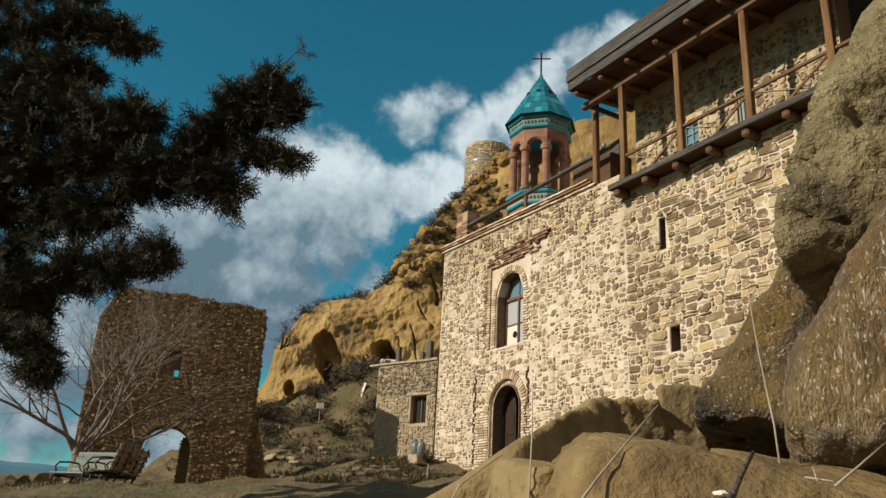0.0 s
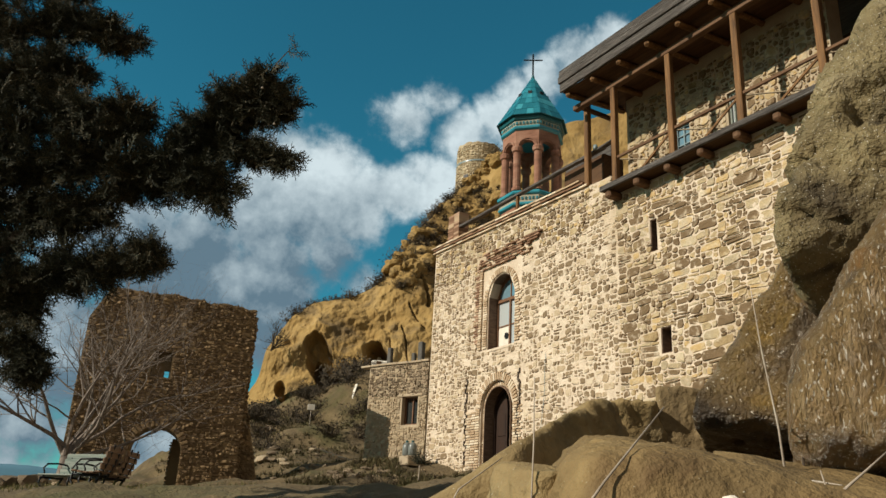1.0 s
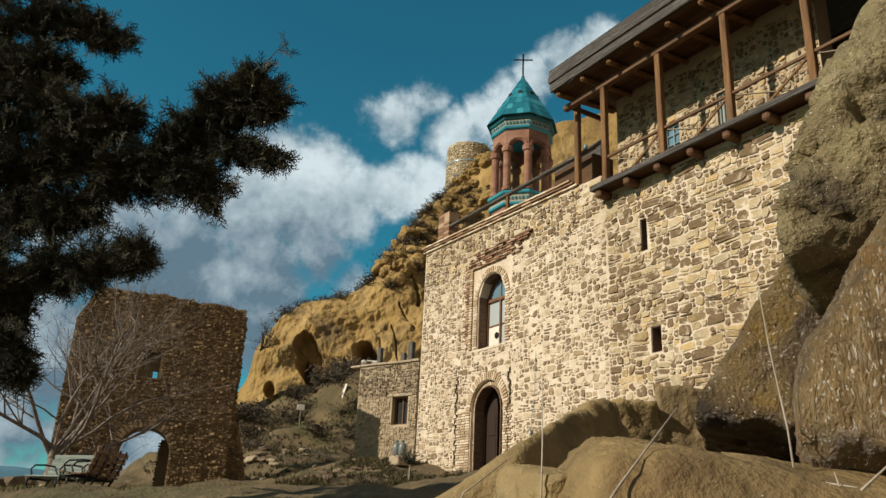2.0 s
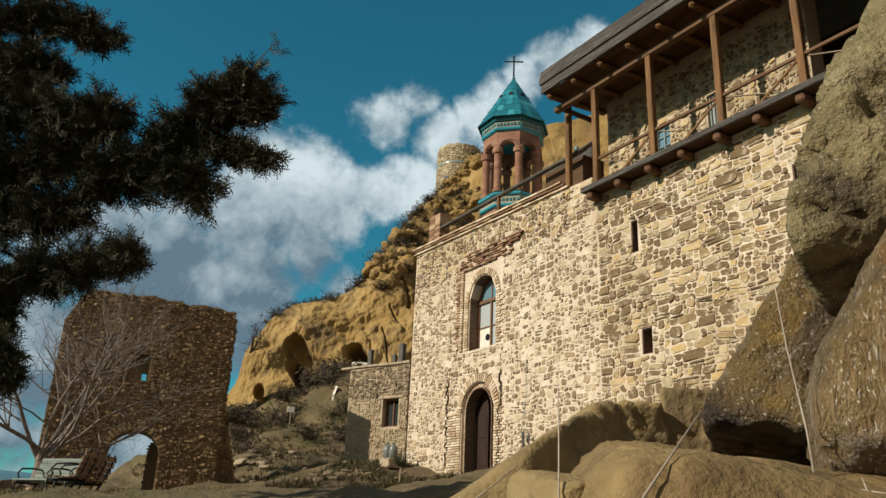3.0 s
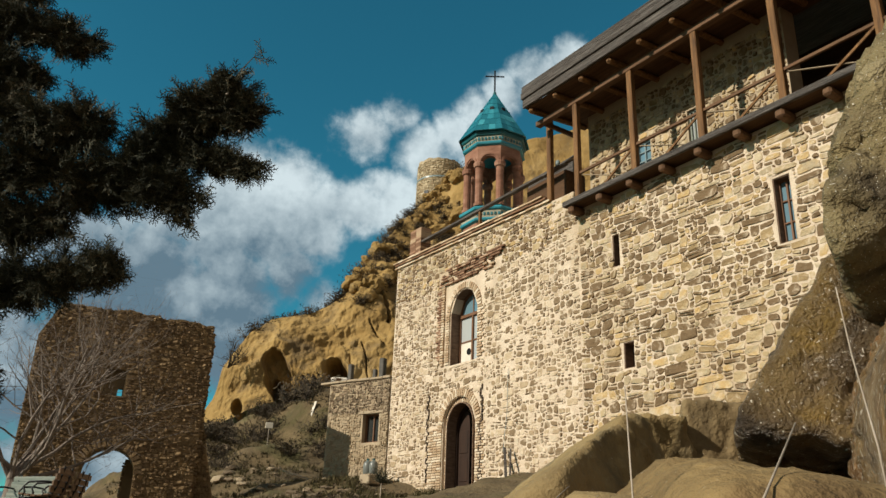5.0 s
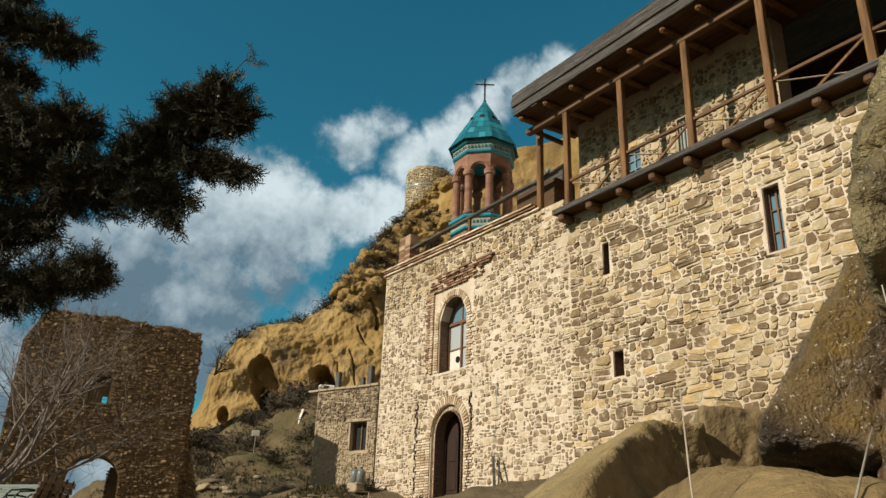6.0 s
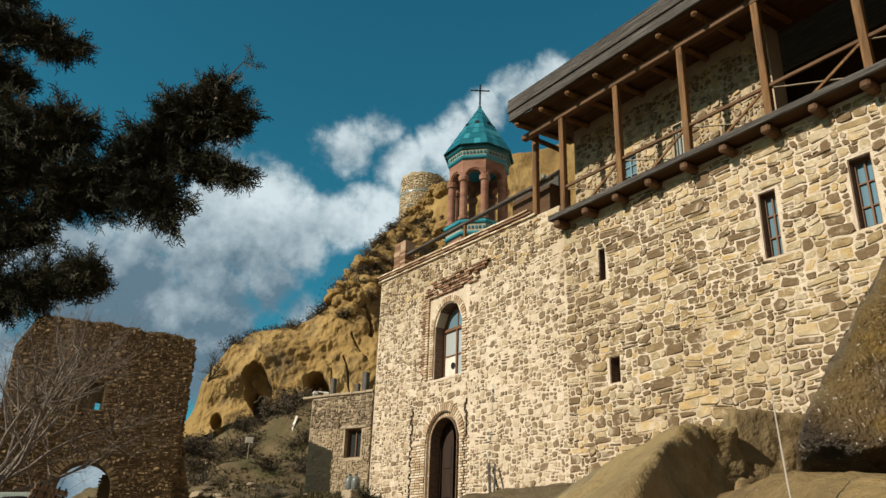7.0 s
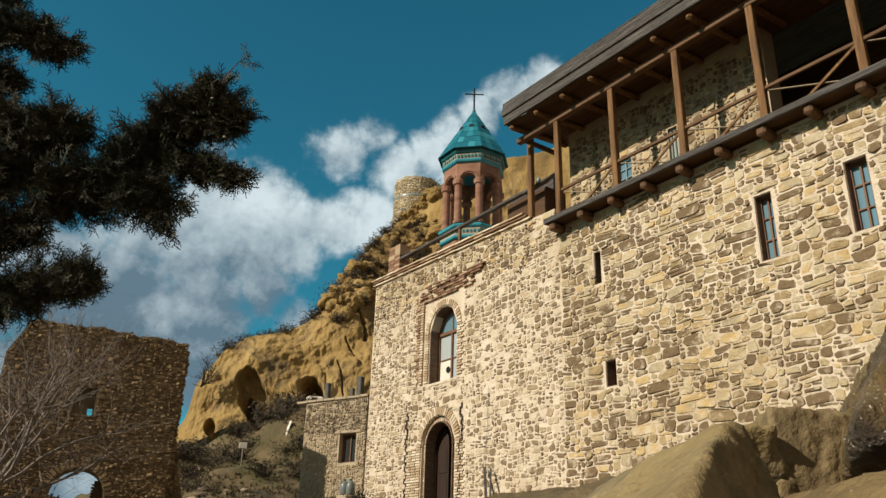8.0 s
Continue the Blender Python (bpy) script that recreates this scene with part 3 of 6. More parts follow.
def build_cliff():
    cols, rows, back = 620, 120, 26
    verts, faces = [], []
    for i in range(cols):
        s = (i / (cols - 1)) ** 1.0 * 0.98
        a, b = along(FOOT, s), along(CREST, s)
        t = (along(FOOT, min(s + 0.01, 0.99)) - along(FOOT, max(s - 0.01, 0))).normalized()
        out = Vector((t.y, -t.x, 0.25)).normalized()
        tall = (b - a).length
        for j in range(rows):
            v = j / (rows - 1)
            p = a.lerp(b, v)
            p.z += 0.35 * math.sin(math.pi * v) * min(1, tall / 6)
            big = lumps(p, 0.16, 4)
            mid = lumps((p.x, p.y, p.z * 0.45), 0.55, 5)
            layer = noise.noise(Vector((p.x * 0.08, p.y * 0.08, p.z * 1.5)))
            d = 0.9 * big + 0.38 * mid + 0.24 * layer + 0.15 * lumps(p, 1.5, 4) + 0.22 * lumps((p.x, p.y, p.z * 0.16 + 30), 0.75, 4) - 0.18 * max(0.0, lumps((p.x, p.y, p.z * 0.6 + 9), 1.1, 4) - 0.35)
            wob = s + 0.011 * noise.noise(Vector((p.z * 0.5, 3, 7))) + 0.002 * noise.noise(Vector((p.z * 2.5, 9, 1)))
            for cs, v0, v1, deep in CRACKS:
                if v0 < v < v1:
                    d -= deep * max(0, 1 - abs(wob - cs) / 0.0028)
            d *= min(1, tall / 5) * (0.35 + 0.65 * math.sin(math.pi * min(1, 0.12 + v * 0.8)))
            for cs, cv, ws, wv, deep in CAVES:
                q = ((s - cs) / ws) ** 2 + ((v - cv) / wv) ** 2 * (1.0 if v > cv else 0.55)
                q += 0.6 * noise.noise(p * 0.6) + 0.35 * noise.noise(p * 1.7)
                if q < 1.25:
                    d -= deep * min(1, max(0, (1.25 - q) * 2.2))
            verts.append(p + out * d)
        top = Vector(verts[-1])
        inland = -out.copy()
        inland.z = 0
        for j in range(1, back + 1):
            p = top + inland * (j * j * 0.11)
            verts.append(p + Vector((0, 0, -0.05 * j * j * 0.35 + 0.35 * lumps(p, 0.5, 4))))
    n = rows + back
    for i in range(cols - 1):
        for j in range(n - 1):
            faces.append((i * n + j, (i + 1) * n + j, (i + 1) * n + j + 1, i * n + j + 1))
    ob = mesh_object("cliff", verts, faces, M["sandstone"], smooth=True)
    return tagged(ob, "ochre sandstone cliff with carved cave openings", "cliff", kind="structure")


cliff = build_cliff()

# ---- facade wall ----
FACADE = Face((0, 0), (0, 1), (-1, 0))
Y_BEND = 14.9
DOOR = (19.36, 20.7, 2.6, 5.5, True)
WIN = (19.22, 20.62, 6.66, 8.95, True)
SLIT = (13.50, 13.72, 7.93, 8.76, False)
NICHE = (13.2, 13.52, 5.42, 6.03, False)
WALLWIN = (8.95, 9.33, 7.2, 8.6, False)
WALLWIN_B = (7.05, 7.48, 7.2, 8.6, False)
DOOR_OUT = (19.22, 20.86, 2.6, 5.66, True)   # the recess round the door
HOLES = [DOOR_OUT, WIN, SLIT, NICHE, WALLWIN, WALLWIN_B]


def coping_z(u):
    return 10.46 + (u - 16) * 0.028


facade = wall_mesh("wall_facade", FACADE, -3, 24.05, 1.6, lambda u: coping_z(u) if u > 15.0 else 9.80, HOLES, 0.75, M["mortar"], 2.0)
tagged(facade, "sunlit rubble stone wall with wide cream mortar joints", "wall", kind="structure")
wall_side = wall_mesh("wall_side", Face((0, 24.05), (1, 0), (0, 1)), 0.75, 9, 1.6, 10.6, [], 0.7, M["mortar"], 2.0)
tagged(wall_side, "rubble stone end wall of the main building", "wall", kind="structure")
tagged(part("terrace_roof", box_bm((0.75, -3, 9.3), (9, 23.3, 9.6)), M["mortar"]), "flat terrace roof above the main building", "roof", kind="structure")
tagged(part("wall_back", box_bm((9, -3, 1.6), (9.6, 24.05, 13.0)), M["mortar"]), "rear wall of the main building", "wall", kind="structure")
tagged(part("wall_end", box_bm((0, -3.6, 1.6), (9.6, -3, 13.0)), M["mortar"]), "end wall of the main building", "wall", kind="structure")
tagged(part("floor_inside", box_bm((0.75, -3, 2.5), (9, 23.3, 2.6)), M["dark_room"]), "dark floor inside the building", "floor", kind="structure")


# ---- balcony ----
def build_balcony():
    b = thing("balcony", "long timber balcony with square posts and crossed rails", "balcony")
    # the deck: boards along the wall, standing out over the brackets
    part("deck", box_bm((-0.44, -3, 9.84), (4.0, 15.0, 9.93), 0.01), M["wood_dark"], b, "plank deck, coloured darker for the shade on its underside")
    part("deck_edge_beam", box_bm((-0.50, -3, 9.80), (-0.41, 14.95, 9.945), 0.012), M["wood_grey"], b, "grey weathered edge beam")
    y = 14.74
    while y > -2.5:
        w = random.uniform(0.17, 0.22)
        part("bracket", beam_bm((-0.43, y, 9.71), (0.06, y, 9.71), w, w * 0.95, 0.04), M["wood_y"], b)
        y -= 1.0
    posts = [14.44, 12.51, 10.56, 8.60, 6.60, 4.65, 2.7, 0.8, -1.1]
    for i, y in enumerate(posts):
        lean = random.uniform(-0.015, 0.015)
        part("post", beam_bm((-0.38, y, 9.93), (-0.38, y + lean, 12.67), 0.15, 0.16, 0.015), M["wood"], b)
    part("post", beam_bm((0.02, 15.95, 10.46), (0.02, 15.95, 13.0), 0.15, 0.16, 0.015), M["wood"], b)
    part("plate_beam", box_bm((-0.47, -3, 12.66), (-0.29, 16.0, 12.81), 0.012), M["wood_y"], b, "brown plate beam over the posts")
    part("plate_beam", box_bm((-0.285, 15.78, 12.68), (0.95, 15.86, 12.82), 0.012), M["wood_y"], b)
    for k in range(len(posts) - 1):
        a, c = posts[k] - 0.075, posts[k + 1] + 0.075
        part("handrail", beam_bm((-0.38, a, 10.61), (-0.38, c, 10.61), 0.075, 0.06, 0.008), M["wood_y"], b)
        part("brace", beam_bm((-0.38, c, 10.56), (-0.38, a - 0.8, 9.96), 0.035, 0.06, 0.004), M["wood"], b)
        part("brace", beam_bm((-0.335, a, 10.57), (-0.335, c + 0.35, 10.0), 0.02, 0.05, 0.004), M["lath"], b, "pale thin lath")
    return b


def build_balcony_roof():
    r = thing("balcony_roof", "overhanging timber roof with grey weathered eaves boards", "roof", kind="structure")
    part("fascia", box_bm((-0.98, -3, 13.05), (-0.90, 15.96, 13.31), 0.012), M["wood_grey"], r, "grey weathered lower fascia board")
    part("fascia", box_bm((-1.03, -3, 13.315), (-0.95, 15.98, 13.51), 0.012), M["wood_grey"], r, "grey weathered upper fascia board")
    part("fascia", box_bm((-1.01, -3, 13.515), (-0.95, 15.97, 13.65), 0.012), M["wood_grey"], r, "grey weathered top board")
    part("verge_board", beam_bm((-0.95, 15.93, 13.28), (1.5, 15.93, 13.60), 0.07, 0.40, 0.01), M["wood_grey"], r, "grey weathered verge board")
    y = 15.78
    while y > -2.8:
        part("rafter", beam_bm((-0.88, y, 12.95), (1.3, y, 13.13), 0.16, 0.15, 0.05), M["wood"], r)
        y -= 1.0
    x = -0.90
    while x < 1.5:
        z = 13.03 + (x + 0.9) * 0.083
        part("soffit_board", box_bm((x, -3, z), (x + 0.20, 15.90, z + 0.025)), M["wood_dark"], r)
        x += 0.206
    bm = bmesh.new()
    pts = [(-0.97, 13.655), (9.6, 15.8), (9.6, 15.95), (-0.99, 13.73)]
    vs = [bm.verts.new((x, yy, z)) for yy in (-3.6, 15.98) for x, z in pts]
    for q in ((0, 1, 2, 3), (7, 6, 5, 4), (0, 4, 5, 1), (1, 5, 6, 2), (2, 6, 7, 3), (3, 7, 4, 0)):
        bm.faces.new([vs[i] for i in q])
    part("roof_cover", bm, M["wood_grey"], r, "grey roof boarding")
    return r


build_balcony()
build_balcony_roof()
BACK = Face((0.95, 0), (0, 1), (-1, 0))
BACK_WIN = (13.15, 13.66, 10.5, 11.55, False)
BACK_WIN_B = (11.68, 11.95, 10.0, 11.75, False)
wall_balcony = wall_mesh("wall_balcony", BACK, 9.2, 15.35, 9.6, 13.2, [BACK_WIN, BACK_WIN_B], 0.5, M["annex_mortar"], 2.0)
tagged(wall_balcony, "rubble stone wall behind the balcony", "wall", kind="structure")
# the recess's deep shade is helped by the dark board colour
tagged(part("wall_loggia", box_bm((4.0, -3, 9.6), (4.3, 14.85, 13.9)), M["wood_dark"]), "boarded rear wall of the open loggia, coloured dark for its shade", "wall", kind="structure")
tagged(part("wall_balcony_end", box_bm((1.45, 14.85, 9.6), (9, 15.35, 13.6)), M["mortar"]), "end wall of the upper storey", "wall", kind="structure")

# ---- gate ruin ----
GATE_FACE = Face((-5.56, 26.2), (-0.97, 0.235), (-0.235, -0.97))
GATE_ARCH = (1.75, 3.25, 0.6, 3.99, True)
GATE_WIN = (2.43, 3.02, 5.52, 6.33, False)


def gate_top(u):
    base = 8.05 + 0.16 * min(u, 2.6) / 2.6 + 0.10 * noise.noise(Vector((u * 1.7, 2, 0))) + 0.12 * noise.noise(Vector((u * 7, 3, 0)))
    return base if u < 4.6 else base - (u - 4.6) * 2.0


gate = wall_mesh("wall_gate", GATE_FACE, 0.02, 5.1, 0.6, gate_top, [GATE_ARCH, GATE_WIN], 1.0, M["gate_mortar"], 0.12)
tagged(gate, "ruined brown stone gate wall with an arched passage", "wall", kind="structure")

# ---- annex ----
ANNEX_FACE = Face((-0.02, 24.12), (-0.358, 0.934), (-0.934, -0.358))
ANNEX_WIN = (0.39, 1.1, 4.72, 5.67, False)
annex = wall_mesh("wall_annex", ANNEX_FACE, 0.0, 2.72, 2.4, 6.82, [ANNEX_WIN], 0.5, M["annex_mortar"], 1.0)
tagged(annex, "low grey rubble stone annex wall", "wall", kind="structure")


# ---- belfry ----
def ngon(n, r, z, turn=0.0):
    return [Vector((r * math.cos(turn + 2 * math.pi * k / n), r * math.sin(turn + 2 * math.pi * k / n), z)) for k in range(n)]


def lathe_bm(profile, n, turn=0.0):
    """A closed solid of n sides from (radius, height) pairs."""
    bm = bmesh.new()
    rings = [[bm.verts.new(p) for p in ngon(n, max(r, 0.002), z, turn)] for r, z in profile]
    for a, b in zip(rings, rings[1:]):
        for k in range(n):
            bm.faces.new((a[k], a[(k + 1) % n], b[(k + 1) % n], b[k]))
    bm.faces.new(rings[0][::-1])
    bm.faces.new(rings[-1])
    return bm


def build_belfry():
    t = thing("belfry", "octagonal brick belfry with turquoise tiled spire", "belfry", at=(3.56, 23.2, 0.248))
    t.scale = (1, 1, 0.964)
    turn = radians(22.5 + 43)
    part("base", lathe_bm([(1.16, 9.6), (1.16, 13.05)], 8, turn), M["tower_brick"], t, "brown brick base")
    part("lower_band", lathe_bm([(1.17, 12.98), (1.26, 13.03), (1.28, 13.08), (1.26, 13.14), (1.2, 13.17)], 8, turn), M["turquoise"], t, "turquoise glazed tile band")
    part("patterned_frieze", lathe_bm([(1.235, 13.15), (1.245, 13.45)], 8, turn), M["pale_tile"], t, "pale patterned tile frieze")
    part("lower_band", lathe_bm([(1.24, 13.44), (1.31, 13.48), (1.33, 13.54), (1.30, 13.6), (1.05, 13.72)], 8, turn), M["turquoise"], t)
    for k in range(8):
        a = turn + 2 * math.pi * k / 8
        c = Vector((1.04 * math.cos(a), 1.04 * math.sin(a), 0))
        bm = lathe_bm([(0.19, 13.68), (0.19, 13.8), (0.145, 13.84), (0.145, 15.32), (0.2, 15.36), (0.22, 15.5), (0.2, 15.56)], 12)
        bmesh.ops.translate(bm, vec=c, verts=bm.verts)
        part("column", bm, M["tower_brick"], t)
    # arcade: eight walls with round arches
    for k in range(8):
        a0, a1 = turn + 2 * math.pi * k / 8, turn + 2 * math.pi * (k + 1) / 8
        R = 1.16
        p, q = Vector((R * math.cos(a0), R * math.sin(a0), 0)), Vector((R * math.cos(a1), R * math.sin(a1), 0))
        w = (q - p).length
        u = (q - p) / w
        out = Vector((u.y, -u.x, 0))
        def slab(r, z0, z1, push, thick, name, mat, full=True):
            outline = []
            n = 14
            for i in range(n + 1):
                an = math.pi * i / n
                outline.append((w / 2 - r * math.cos(an), z0 + r * math.sin(an)))
            if full:
                poly = [(0, z0)] + outline + [(w, z0), (w, z1), (0, z1)]
            else:
                poly = outline + [(w / 2 - (r + 0.07) * math.cos(math.pi * i / n), z0 + (r + 0.07) * math.sin(math.pi * i / n)) for i in range(n, -1, -1)]
            bm = bmesh.new()
            f = [bm.verts.new(p + u * x + out * push + Vector((0, 0, z))) for x, z in poly]
            g = [bm.verts.new(p + u * x + out * (push - thick) + Vector((0, 0, z))) for x, z in poly]
            bm.faces.new(f)
            bm.faces.new(g[::-1])
            for i in range(len(poly)):
                j = (i + 1) % len(poly)
                bm.faces.new((f[j], f[i], g[i], g[j]))
            part(name, bm, mat, t)
        slab(w * 0.32, 15.54, 16.28, 0.0, 0.22, "arcade_wall", M["tower_brick"])
        slab(w * 0.36, 15.56, 16.28, 0.035, 0.05, "arch_moulding", M["tower_brick"], False)
    part("cornice", lathe_bm([(1.18, 16.26), (1.24, 16.31), (1.255, 16.36), (1.24, 16.42), (1.2, 16.45)], 8, turn), M["turquoise"], t)
    part("patterned_frieze", lathe_bm([(1.2, 16.44), (1.23, 16.66)], 8, turn), M["pale_tile"], t, "pale patterned tile frieze")
    part("cornice", lathe_bm([(1.23, 16.65), (1.29, 16.7), (1.32, 16.80), (1.3, 16.86)], 8, turn), M["teal_dark"], t, "dark teal tile cornice")
    # spire: courses of glazed tiles on each side
    rows = 7
    for k in range(8):
        a0, a1 = turn + 2 * math.pi * k / 8, turn + 2 * math.pi * (k + 1) / 8
        for j in range(rows):
            f0, f1 = j / rows, (j + 1) / rows
            prof = lambda f: 1.37 * (1 - f) + 0.05
            zz = lambda f: 16.84 + 2.43 * f ** 1.0
            nt_ = max(1, 4 - j // 2)
            for i in range(nt_):
                g0, g1 = i / nt_ + 0.003, (i + 1) / nt_ - 0.003
                quad = []
                for f, g in ((f0, g0), (f0, g1), (f1 - 0.004, g1), (f1 - 0.004, g0)):
                    e0, e1 = Vector((math.cos(a0), math.sin(a0), 0)), Vector((math.cos(a1), math.sin(a1), 0))
                    quad.append(e0.lerp(e1, g) * prof(f) + Vector((0, 0, zz(f))))
                nrm = (quad[1] - quad[0]).cross(quad[3] - quad[0]).normalized()
                v = [p + nrm * (0.018 if n < 2 else 0.012) for n, p in enumerate(quad)] + [p - nrm * 0.02 for p in quad]
                part_ob = mesh_object("roof_tile", v, [(0, 1, 2, 3), (7, 6, 5, 4), (0, 4, 5, 1), (1, 5, 6, 2), (2, 6, 7, 3), (3, 7, 4, 0)], M["turquoise"], t)
    part("roof_core", lathe_bm([(1.36, 16.83), (0.06, 19.26)], 8, turn), M["teal_dark"], t)
    # small dark vents on the spire and coloured blocks on the friezes
    for k in range(8):
        a = turn + 2 * math.pi * (k + 0.5) / 8
        m = Matrix.Rotation(a, 4, "Z") @ Matrix.Translation((0.60, 0, 18.24))
        part("vent", box_bm((-0.16, -0.075, -0.07), (0.035, 0.075, 0.07), 0.0, None, m), M["black_iron"], t, "small dark roof vent")
        for z0, r in ((13.22, 1.245), (16.48, 1.225)):
            w = 2 * r * math.sin(math.pi / 8)
            for i in range(7):
                u = (i + 0.5) / 7 * w - w / 2
                m = Matrix.Rotation(a, 4, "Z") @ Matrix.Translation((r * math.cos(math.pi / 8), u, z0 + 0.075))
                part("frieze_tile", box_bm((-0.03, -0.035, -0.055), (0.02, 0.035, 0.055), 0.0, None, m), M["teal_dark"] if i % 2 else M["turquoise"], t)
    part("finial", lathe_bm([(0.09, 19.18), (0.06, 19.36), (0.02, 19.42)], 10), M["teal_dark"], t)
    # iron cross turned along the wall
    bm = box_bm((-0.025, -0.025, 19.35), (0.025, 0.025, 20.45))
    part("cross_upright", bm, M["black_iron"], t, "black iron upright")
    bm = beam_bm((-0.32, 0.22, 20.16), (0.32, -0.22, 20.16), 0.045, 0.045, 0.004)
    part("cross_arm", bm, M["black_iron"], t, "black iron cross arm")
    return t


build_belfry()


# ---- watchtower on the crest ----
def build_watchtower():
    t = thing("watchtower", "round ruined stone watchtower with a worn rim", "tower", at=(27.45, 64.0, 29.0))
    verts, faces = [], []
    n, rows, R = 64, 30, 2.22
    for j in range(rows):
        z = j / (rows - 1)
        for k in range(n):
            a = 2 * math.pi * k / n
            h = 10.3 + 0.22 * noise.noise(Vector((math.cos(a) * 3, math.sin(a) * 3, 1)))
            r = R * (1.06 - 0.06 * z) + 0.05 * noise.noise(Vector((math.cos(a) * 8, math.sin(a) * 8, z * 30)))
            verts.append((r * math.cos(a), r * math.sin(a), z * h))
    for j in range(rows - 1):
        for k in range(n):
            faces.append((j * n + k, j * n + (k + 1) % n, (j + 1) * n + (k + 1) % n, (j + 1) * n + k))
    base = len(verts)
    for k in range(n):
        x, y, z = verts[(rows - 1) * n + k]
        verts.append((x * 0.75, y * 0.75, z - 0.05))
    for k in range(n):
        faces.append(((rows - 1) * n + k, (rows - 1) * n + (k + 1) % n, base + (k + 1) % n, base + k))
    faces.append(tuple(base + k for k in range(n)))
    mesh_object("drum", verts, faces, M["tower_stone"], t)
    rnd = random.Random(8)
    v2, f2 = [], []
    for cu, cz, w, h in pack(0, 2 * math.pi * R, 0.2, 10.1, 0.12, (2, 5), (1, 3), lambda *a: True, rnd):
        c, pts = stone_outline(rnd, cu, cz, w, h, 0.05, 0.03, 3)
        gv, gf = stone_geometry(rnd, pts, 0.05)
        k = len(v2)
        for x, y, z in gv:
            a, rr = (cu + x) / R, R * (1.06 - 0.06 * (cz + z) / 10.3) + y + 0.02
            v2.append((rr * math.cos(a), rr * math.sin(a), cz + z))
        f2.extend(tuple(k + i for i in q) for q in gf)
    tagged(mesh_object("stonework", v2, f2, M["tower_stone"], t), kind="stuff")
    # thin glazed band, and a black box for the shade in a small square window
    band = lathe_bm([(2.23, 8.1), (2.35, 8.1), (2.35, 8.26), (2.23, 8.26)], 48)
    part("glazed_band", band, M["jug"], t, "thin pale blue glazed band")
    for ang in (-156,):
        a = radians(ang)
        m = Matrix.Translation((2.24 * math.cos(a), 2.24 * math.sin(a), 6.3)) @ Matrix.Rotation(a, 4, "Z")
        part("window_shade", box_bm((-0.1, -0.26, -0.36), (0.12, 0.26, 0.36), 0.0, None, m), M["black_iron"], t, "black box standing for the shade in a square opening")
    return t


build_watchtower()


# ---- foreground rocks ----
BANK = Matrix.Translation((-13.326, 0.83, 0)) @ Matrix.Rotation(radians(-30), 4, "Z")   # x across the view, y away from it, z up


def boulder(label, at, sides, seed, mat, edge=16, rough=0.03, fine=0.006, pits=0.0, sub=6):
    """A broken boulder: flat sides (direction, distance from the middle in metres) with worn edges, then swells, cracks and grain."""
    off = Vector((seed * 7.3, seed * 3.1, seed * 1.7))
    dirs = [(Vector(d).normalized(), o) for d, o in sides]
    bm = bmesh.new()
    bmesh.ops.create_icosphere(bm, subdivisions=sub, radius=1.0)
    for v in bm.verts:
        p = v.co.normalized()
        p2 = (p + 0.03 * noise.noise_vector(p * 2.6 + off)).normalized()
        k = sum(max(0.0, p2.dot(d) / o) ** edge for d, o in dirs)
        r = min(k ** (-1.0 / edge), 0.9) if k > 0 else 0.9
        q = p * r
        swell = rough * (0.7 * noise.fractal(q * 5.5 + off, 0.9, 2.0, 5) - 0.3)
        crack = -rough * 0.9 * max(0.0, 0.16 - abs(noise.noise(Vector((q.x * 4, q.y * 4, q.z * 9)) + off))) / 0.16 * max(0.0, noise.noise(q * 2.5 + off * 2))
        pit = -pits * max(0.0, noise.fractal(q * 11 + off, 0.8, 2.0, 3) - 0.15)
        v.co = q + p * (swell + crack + pit + fine * noise.fractal(q * 42 + off, 0.7, 2.1, 4))
    ob = part("rock", bm, M[mat], None, "", True)
    ob.matrix_basis = BANK @ Matrix.Translation(at)
    return tagged(ob, label, "rock", group="rocks on the bank")


boulder("tan weathered overhanging rock with black crusted hollows", (0.95, 1.55, 2.08),
        [((-0.82, 0.39, 0.43), 0.19), ((-0.79, 0.62, 0.0), 0.152), ((-0.6, 0.3, -0.75), 0.361), ((0.3, -0.75, -0.6), 0.253), ((0.0, -0.25, -0.97), 0.379), ((-0.3, -0.93, 0.2), 0.328), ((0.0, -0.1, 1.0), 0.443), ((1.0, 0.0, 0.0), 0.55), ((0.0, 1.0, 0.0), 0.45), ((-0.56, -0.61, 0.56), 0.378)],
        1, "rock_pale", rough=0.034, fine=0.012, pits=0.07, edge=14)
boulder("brown rock slab with yellow lichen below the overhang", (0.76, 1.68, 1.7),
        [((-0.78, 0.36, 0.52), 0.115), ((-0.35, -0.9, 0.25), 0.306), ((-0.1, -0.15, -0.98), 0.186), ((0.0, 0.0, 1.0), 0.23), ((1.0, 0.0, 0.0), 0.54), ((0.0, 1.0, 0.0), 0.32), ((-0.9, 0.42, 0.12), 0.164)],
        2, "rock_dark", rough=0.028, fine=0.01, pits=0.03)
